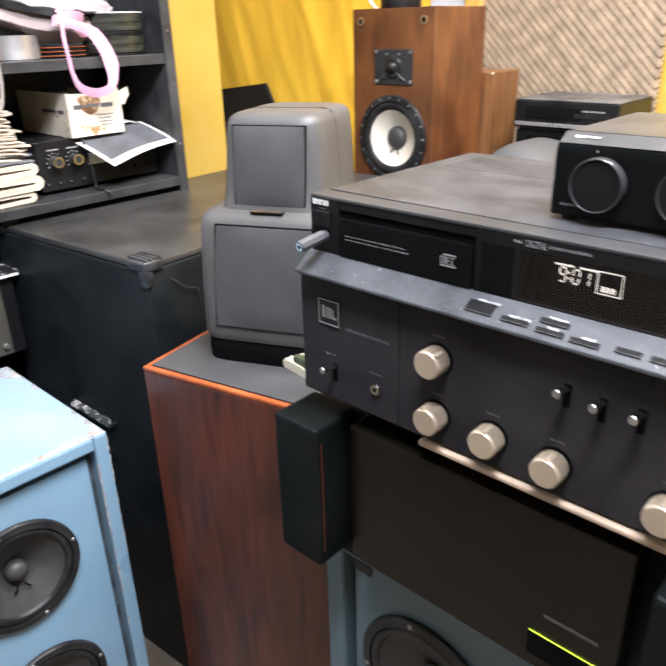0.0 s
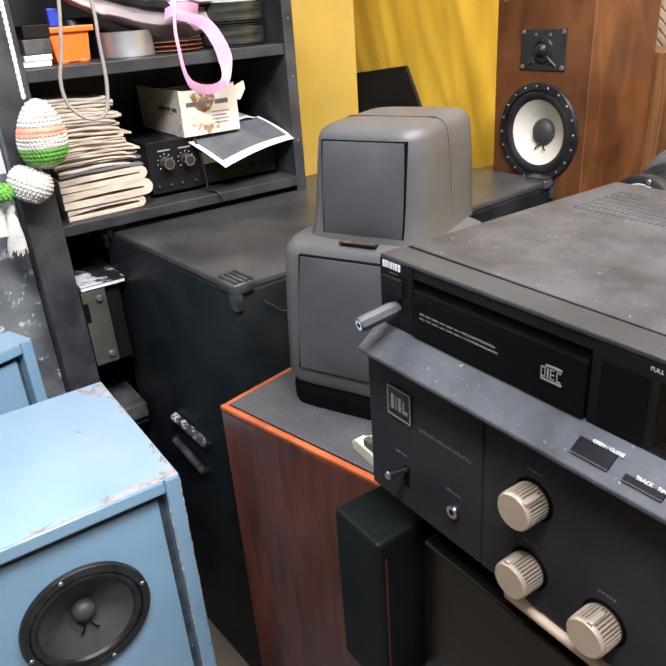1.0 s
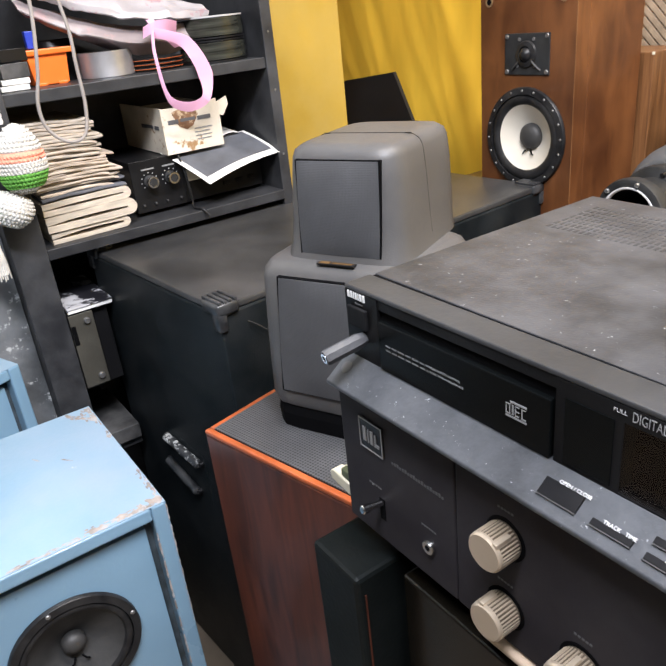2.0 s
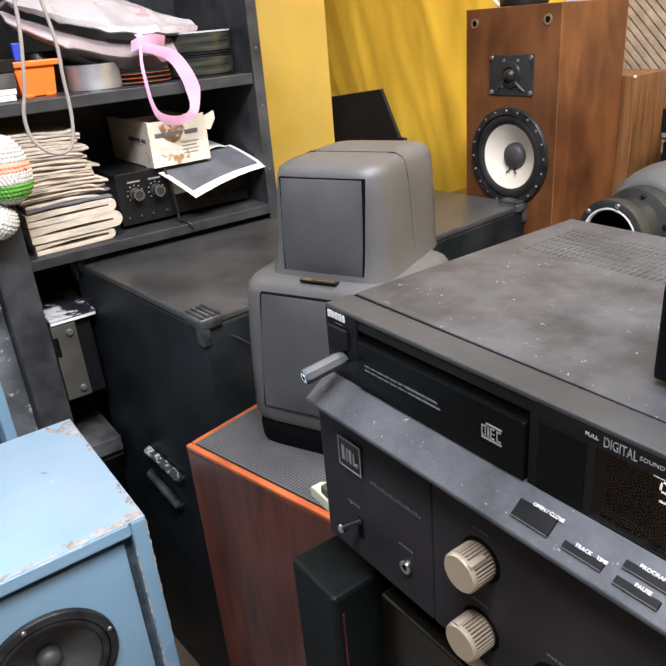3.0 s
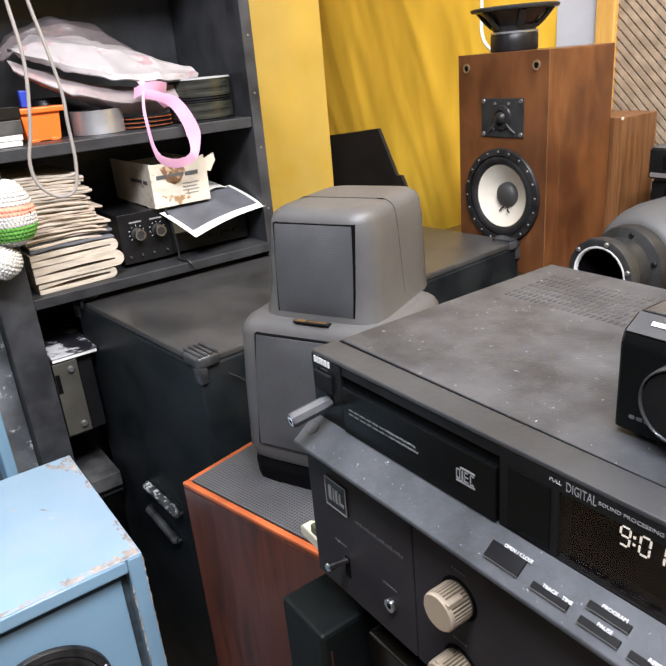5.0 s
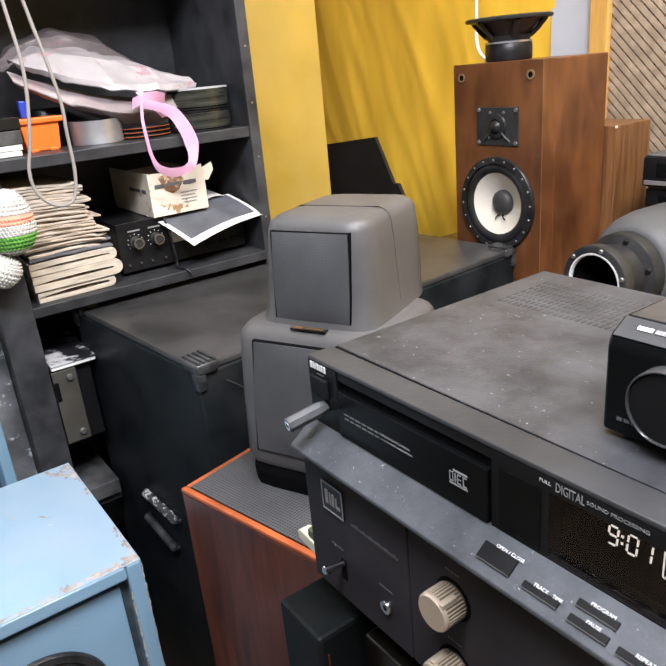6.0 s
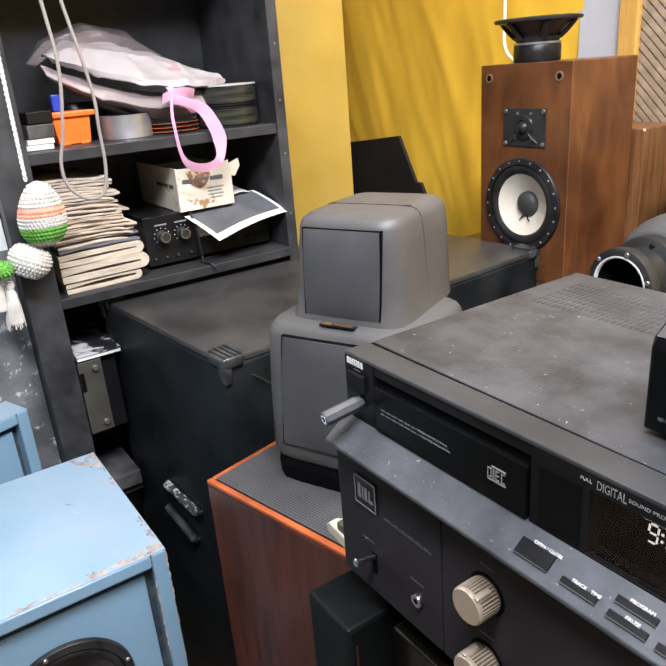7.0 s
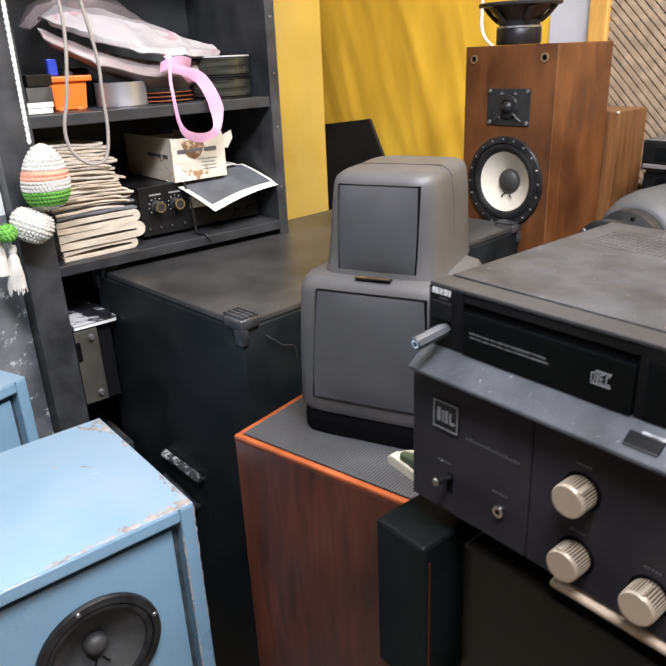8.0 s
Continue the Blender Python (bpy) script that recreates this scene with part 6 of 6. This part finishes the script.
# ---------------------------------------------------------------- back corner
bn = thing("low_bench", "low dark wooden bench carrying the loudspeakers at the back wall", "bench", (-0.85, 1.6, FLOOR))
part("top_board", box(-1.42, -0.872, 1.42, 1.79, 0.955, 0.99, 0.003), M["bench"], bn, world_space=True)
part("top_board", box(-0.871, -0.30, 1.570, 1.79, 0.955, 0.99, 0.003), M["bench"], bn, world_space=True)
part("shelf_front", box(-0.870, -0.30, 1.09, 1.568, 0.918, 0.951, 0.003), M["bench"], bn, world_space=True)
for xx, yy, top in ((-1.39, 1.45, 0.9545), (-1.39, 1.75, 0.9545), (-0.33, 1.12, 0.9175), (-0.33, 1.75, 0.9545), (-0.84, 1.12, 0.9175)):
    part("leg", box(xx - 0.02, xx + 0.02, yy - 0.02, yy + 0.02, FLOOR, top, 0.002), M["bench"], bn, world_space=True)

ws = thing("walnut_speaker", "walnut veneer loudspeaker with white-coned woofer and square black tweeter", "loudspeaker", (-1.049, 1.364, 0.99))
SX0, SX1, SF, SB, SZ0, SZ1 = -1.170, -0.931, 1.364, 1.572, 0.992, 1.444
part("body", box(SX0, SX1, SF + 0.038, SB, SZ0, SZ1, 0.0025), M["walnut"], ws, world_space=True)
part("baffle", plate(SX0, SX1, SZ0, SZ1, SF, SF + 0.0378, "xz", [(-1.046, 1.155, 0.094)]), M["walnut"], ws, world_space=True)
part("worn_edge", box(SX1 - 0.0012, SX1 + 0.0006, SF - 0.0006, SF + 0.0012, SZ0, SZ1, 0.0004), M["teak"], ws, "paler worn front edge", world_space=True)
part("baffle_support", box(SX0 + 0.01, SX1 - 0.01, SF + 0.002, 1.42, 0.9550, 0.991), M["bench"], ws, world_space=True)
for xx in (-1.146, -0.961):
    sk = part("grille_socket", lathe([(0.006, 0), (0.0095, 0), (0.0095, 0.002), (0.006, 0.002), (0.006, 0)], (xx, SF, 1.4175), (0, -1, 0), 24), M["brass"], ws, "dull brass grille socket", smooth=True, world_space=True)
    part("socket_hole", rod((xx, SF - 0.001, 1.4175), (xx, SF - 0.0002, 1.4175), 0.0065, 16), M["black_void"], sk, world_space=True)
tw = part("tweeter", box(-1.102, -0.989, SF - 0.003, SF, 1.279, 1.357, 0.0012), M["horn_black"], ws, "square black tweeter plate", world_space=True)
part("tweeter_dome", lathe([(0.026, 0), (0.024, 0.004), (0.016, 0.006), (0.014, 0.003), (0.010, 0.010), (0.005, 0.013), (0, 0.014)], (-1.0455, SF - 0.003, 1.318), (0, -1, 0), 32), M["rubber"], tw, smooth=True, world_space=True)
for dx, dz in ((-0.05, 0.033), (0.05, 0.033), (-0.05, -0.033), (0.05, -0.033)):
    part("bolt", lathe([(0, 0.002), (0.004, 0.002), (0.0048, 0)], (-1.0455 + dx, SF - 0.003, 1.318 + dz), (0, -1, 0), 12), M["screw"], tw, smooth=True, world_space=True)
for dx, dz in ((-0.018, 0.028), (0.018, 0.028), (-0.022, -0.022), (0.022, -0.022)):
    part("rivet", lathe([(0, 0.002), (0.003, 0.002), (0.0034, 0)], (-1.0455 + dx, SF - 0.003, 1.318 + dz), (0, -1, 0), 10), M["screw"], tw, world_space=True)
for sg in (-1, 1):
    part("lead_wire", sweep([(-1.0455 + sg * 0.014, SF - 0.006, 1.308), (-1.0455 + sg * 0.024, SF - 0.007, 1.298), (-1.0455 + sg * 0.036, SF - 0.004, 1.288)], 0.0022, 6), M["cap_grey"], tw, smooth=True, world_space=True)
driver(ws, (-1.046, SF - 0.001, 1.155), (0, -1, 0), 0.1015, M["cone_white"], (0, 0, 1), 0.14, 20, 0.25, 0.0026, True, 0.76)

wd = thing("bare_woofer", "bare black woofer lying face up on the walnut loudspeaker, magnet down", "driver", (-1.108, 1.470, SZ1 + 0.0005))
part("magnet", lathe([(0, 0), (0.048, 0), (0.050, 0.003), (0.050, 0.032), (0.048, 0.035), (0, 0.035)], (0, 0, 0), (0, 0, 1), 40), M["plastic_black"], wd, "black magnet", smooth=True)
part("magnet_plate", lathe([(0, 0.035), (0.050, 0.035), (0.050, 0.039), (0, 0.039)], (0, 0, 0), (0, 0, 1), 40), M["silver"], wd, smooth=True)
part("basket_neck", lathe([(0.044, 0.039), (0.048, 0.047), (0.050, 0.050), (0.046, 0.050), (0.040, 0.039)], (0, 0, 0), (0, 0, 1), 40), M["horn_black"], wd, smooth=True)
for k in range(6):
    an = 2 * math.pi * k / 6 + 0.4
    c, s = math.cos(an), math.sin(an)
    part("basket_spoke", sweep([(0.047 * c, 0.047 * s, 0.047), (0.062 * c, 0.062 * s, 0.060), (0.080 * c, 0.080 * s, 0.080)], 0.008, 8, 0.6), M["horn_black"], wd, smooth=True)
part("cone_back", lathe([(0.040, 0.046), (0.058, 0.066), (0.074, 0.079)], (0, 0, 0), (0, 0, 1), 40), M["cone_black"], wd, smooth=True)
part("rim", lathe([(0.072, 0.078), (0.090, 0.080), (0.092, 0.083), (0.092, 0.086), (0.088, 0.088), (0.074, 0.088), (0.072, 0.078)], (0, 0, 0), (0, 0, 1), 48), M["horn_black"], wd, smooth=True)
ww = thing("white_cable", "thin white cable hanging down behind the walnut loudspeaker", "cable", (-1.27, 1.6, 1.3))
part("cable", sweep([(-1.30, 1.60, CEIL), (-1.318, 1.60, 1.75), (-1.322, 1.60, 1.56), (-1.306, 1.59, 1.47), (-1.225, 1.585, 1.40), (-1.20, 1.58, 1.25)], 0.004), M["cord_white"], ww, smooth=True, world_space=True)

tk = thing("teak_cabinet", "plain upright teak veneer cabinet behind the walnut loudspeaker", "cabinet", (-1.0, 1.68, 0.99))
part("body", box(-1.12, -0.905, 1.577, 1.705, 0.991, 1.296, 0.002), M["teak"], tk, world_space=True)
part("chip", box(-0.910, -0.9045, 1.5765, 1.580, 1.291, 1.2965, 0.001), M["ivory"], tk, "pale chipped corner", world_space=True)
bp2 = thing("leaning_board", "large black board with one sloping edge, leaning in the corner", "board", (-2.1, 1.75, FLOOR))
part("board", prism([(-2.50, FLOOR), (-1.62, FLOOR), (-1.70, 0.95), (-1.775, 1.085), (-1.800, 1.085), (-1.882, 1.232), (-2.50, 1.160)], 1.705, 1.717, "xz"), M["panel_black"], bp2, world_space=True)

# video recorders stacked on the bench
for k, (z0, z1, dx, dy, lab) in enumerate(((0.991, 1.085, 0.02, 0.0, "black video recorder at the bottom of a stack"), (1.087, 1.172, 0.0, 0.015, "black video recorder with a silver strip, in a stack"), (1.174, 1.240, 0.0, 0.0, "black video recorder with a dusty grey lid, topping a stack"))):
    v = thing("video_recorder", lab, "video recorder", (-0.70, 1.68, z0), group="stack of video recorders")
    x0, x1, yf = -0.838 + dx, -0.585 + dx, 1.575 + dy
    part("body", box(x0, x1, yf + 0.006, 1.775, z0, z1 - 0.004, 0.002), M["plastic_black"], v, world_space=True)
    part("lid", box(x0 + 0.001, x1 - 0.001, yf + 0.004, 1.776, z1 - 0.0038, z1, 0.0012), M["device_top"], v, "dusty grey lid", world_space=True)
    part("front_panel", box(x0, x1, yf, yf + 0.006, z0 + 0.003, z1 - 0.005, 0.0015), M["cd_face"], v, world_space=True)
    part("silver_strip", box(x0 + 0.004, x1 - 0.004, yf - 0.002, yf, z0 + 0.005, z0 + 0.014, 0.0008), M["silver"], v, "silver strip", world_space=True)
    part("flap", box(x0 + 0.03, x0 + 0.17, yf - 0.0015, yf, z0 + 0.022, z1 - 0.016, 0.0006), M["tray"], v, world_space=True)
    for i in range(4):
        part("button", box(x1 - 0.10 + 0.022 * i, x1 - 0.084 + 0.022 * i, yf - 0.003, yf, z0 + 0.028, z0 + 0.038, 0.0008), M["button"], v, world_space=True)
    for i in range(6):
        part("caption_bar", box(x1 - 0.10 + 0.012 * i, x1 - 0.092 + 0.012 * i, yf - 0.0004, yf, z1 - 0.024, z1 - 0.020), M["print_grey"], v, world_space=True)

# grey casting with a black flanged throat, lying on the bench
AXV = Vector((0.07, 0.998, 0.0)).normalized()
HC = Vector((-0.7357, 1.27, 1.0585))
hn = thing("horn_driver", "grey cast horn driver with black flange, lying on its side", "horn driver", (-0.72, 1.40, 0.951))
part("flange", lathe([(0.053, 0.0), (0.061, -0.002), (0.068, 0.0), (0.0697, 0.006), (0.068, 0.022), (0.060, 0.027), (0.050, 0.027)], HC, AXV, 48), M["horn_black"], hn, "black round flange", smooth=True, world_space=True)
part("bright_ring", lathe([(0.0505, 0.002), (0.0520, -0.002), (0.0548, -0.0025), (0.0548, 0.001), (0.0505, 0.004)], HC, AXV, 48), M["print_white"], hn, "bright white ring", smooth=True, world_space=True)
part("throat", lathe([(0.0515, 0.001), (0.048, 0.03), (0.044, 0.09), (0, 0.092)], HC, AXV, 40), M["black_void"], hn, smooth=True, world_space=True)
part("neck", lathe([(0.056, 0.025), (0.057, 0.050), (0.060, 0.062), (0.0755, 0.070), (0.0770, 0.074), (0.0770, 0.098), (0.06, 0.100)], HC, AXV, 48), M["horn_black"], hn, "black bolted collar", smooth=True, world_space=True)
part("casing", lathe([(0.070, 0.096), (0.080, 0.097), (0.086, 0.101), (0.097, 0.118), (0.104, 0.140), (0.107, 0.165), (0.107, 0.235), (0.101, 0.262), (0.088, 0.282), (0, 0.287)], HC, AXV, 64), M["drum"], hn, "grey cast casing", smooth=True, world_space=True)
side = AXV.cross(Vector((0, 0, 1))).normalized()
upv = side.cross(AXV).normalized()
for k in range(6):
    an = 2 * math.pi * k / 6 + 0.3
    o = side * math.cos(an) + upv * math.sin(an)
    part("bolt", lathe([(0, 0.004), (0.0035, 0.004), (0.0045, 0.002), (0.0045, -0.002)], HC + o * 0.062 - AXV * 0.001, -AXV, 12), M["screw"], hn, smooth=True, world_space=True)
    part("collar_bolt", lathe([(0, 0.005), (0.004, 0.005), (0.005, 0.002), (0.005, -0.003)], HC + o * 0.0665 + AXV * 0.066, -AXV, 12), M["plastic_black"], hn, smooth=True, world_space=True)
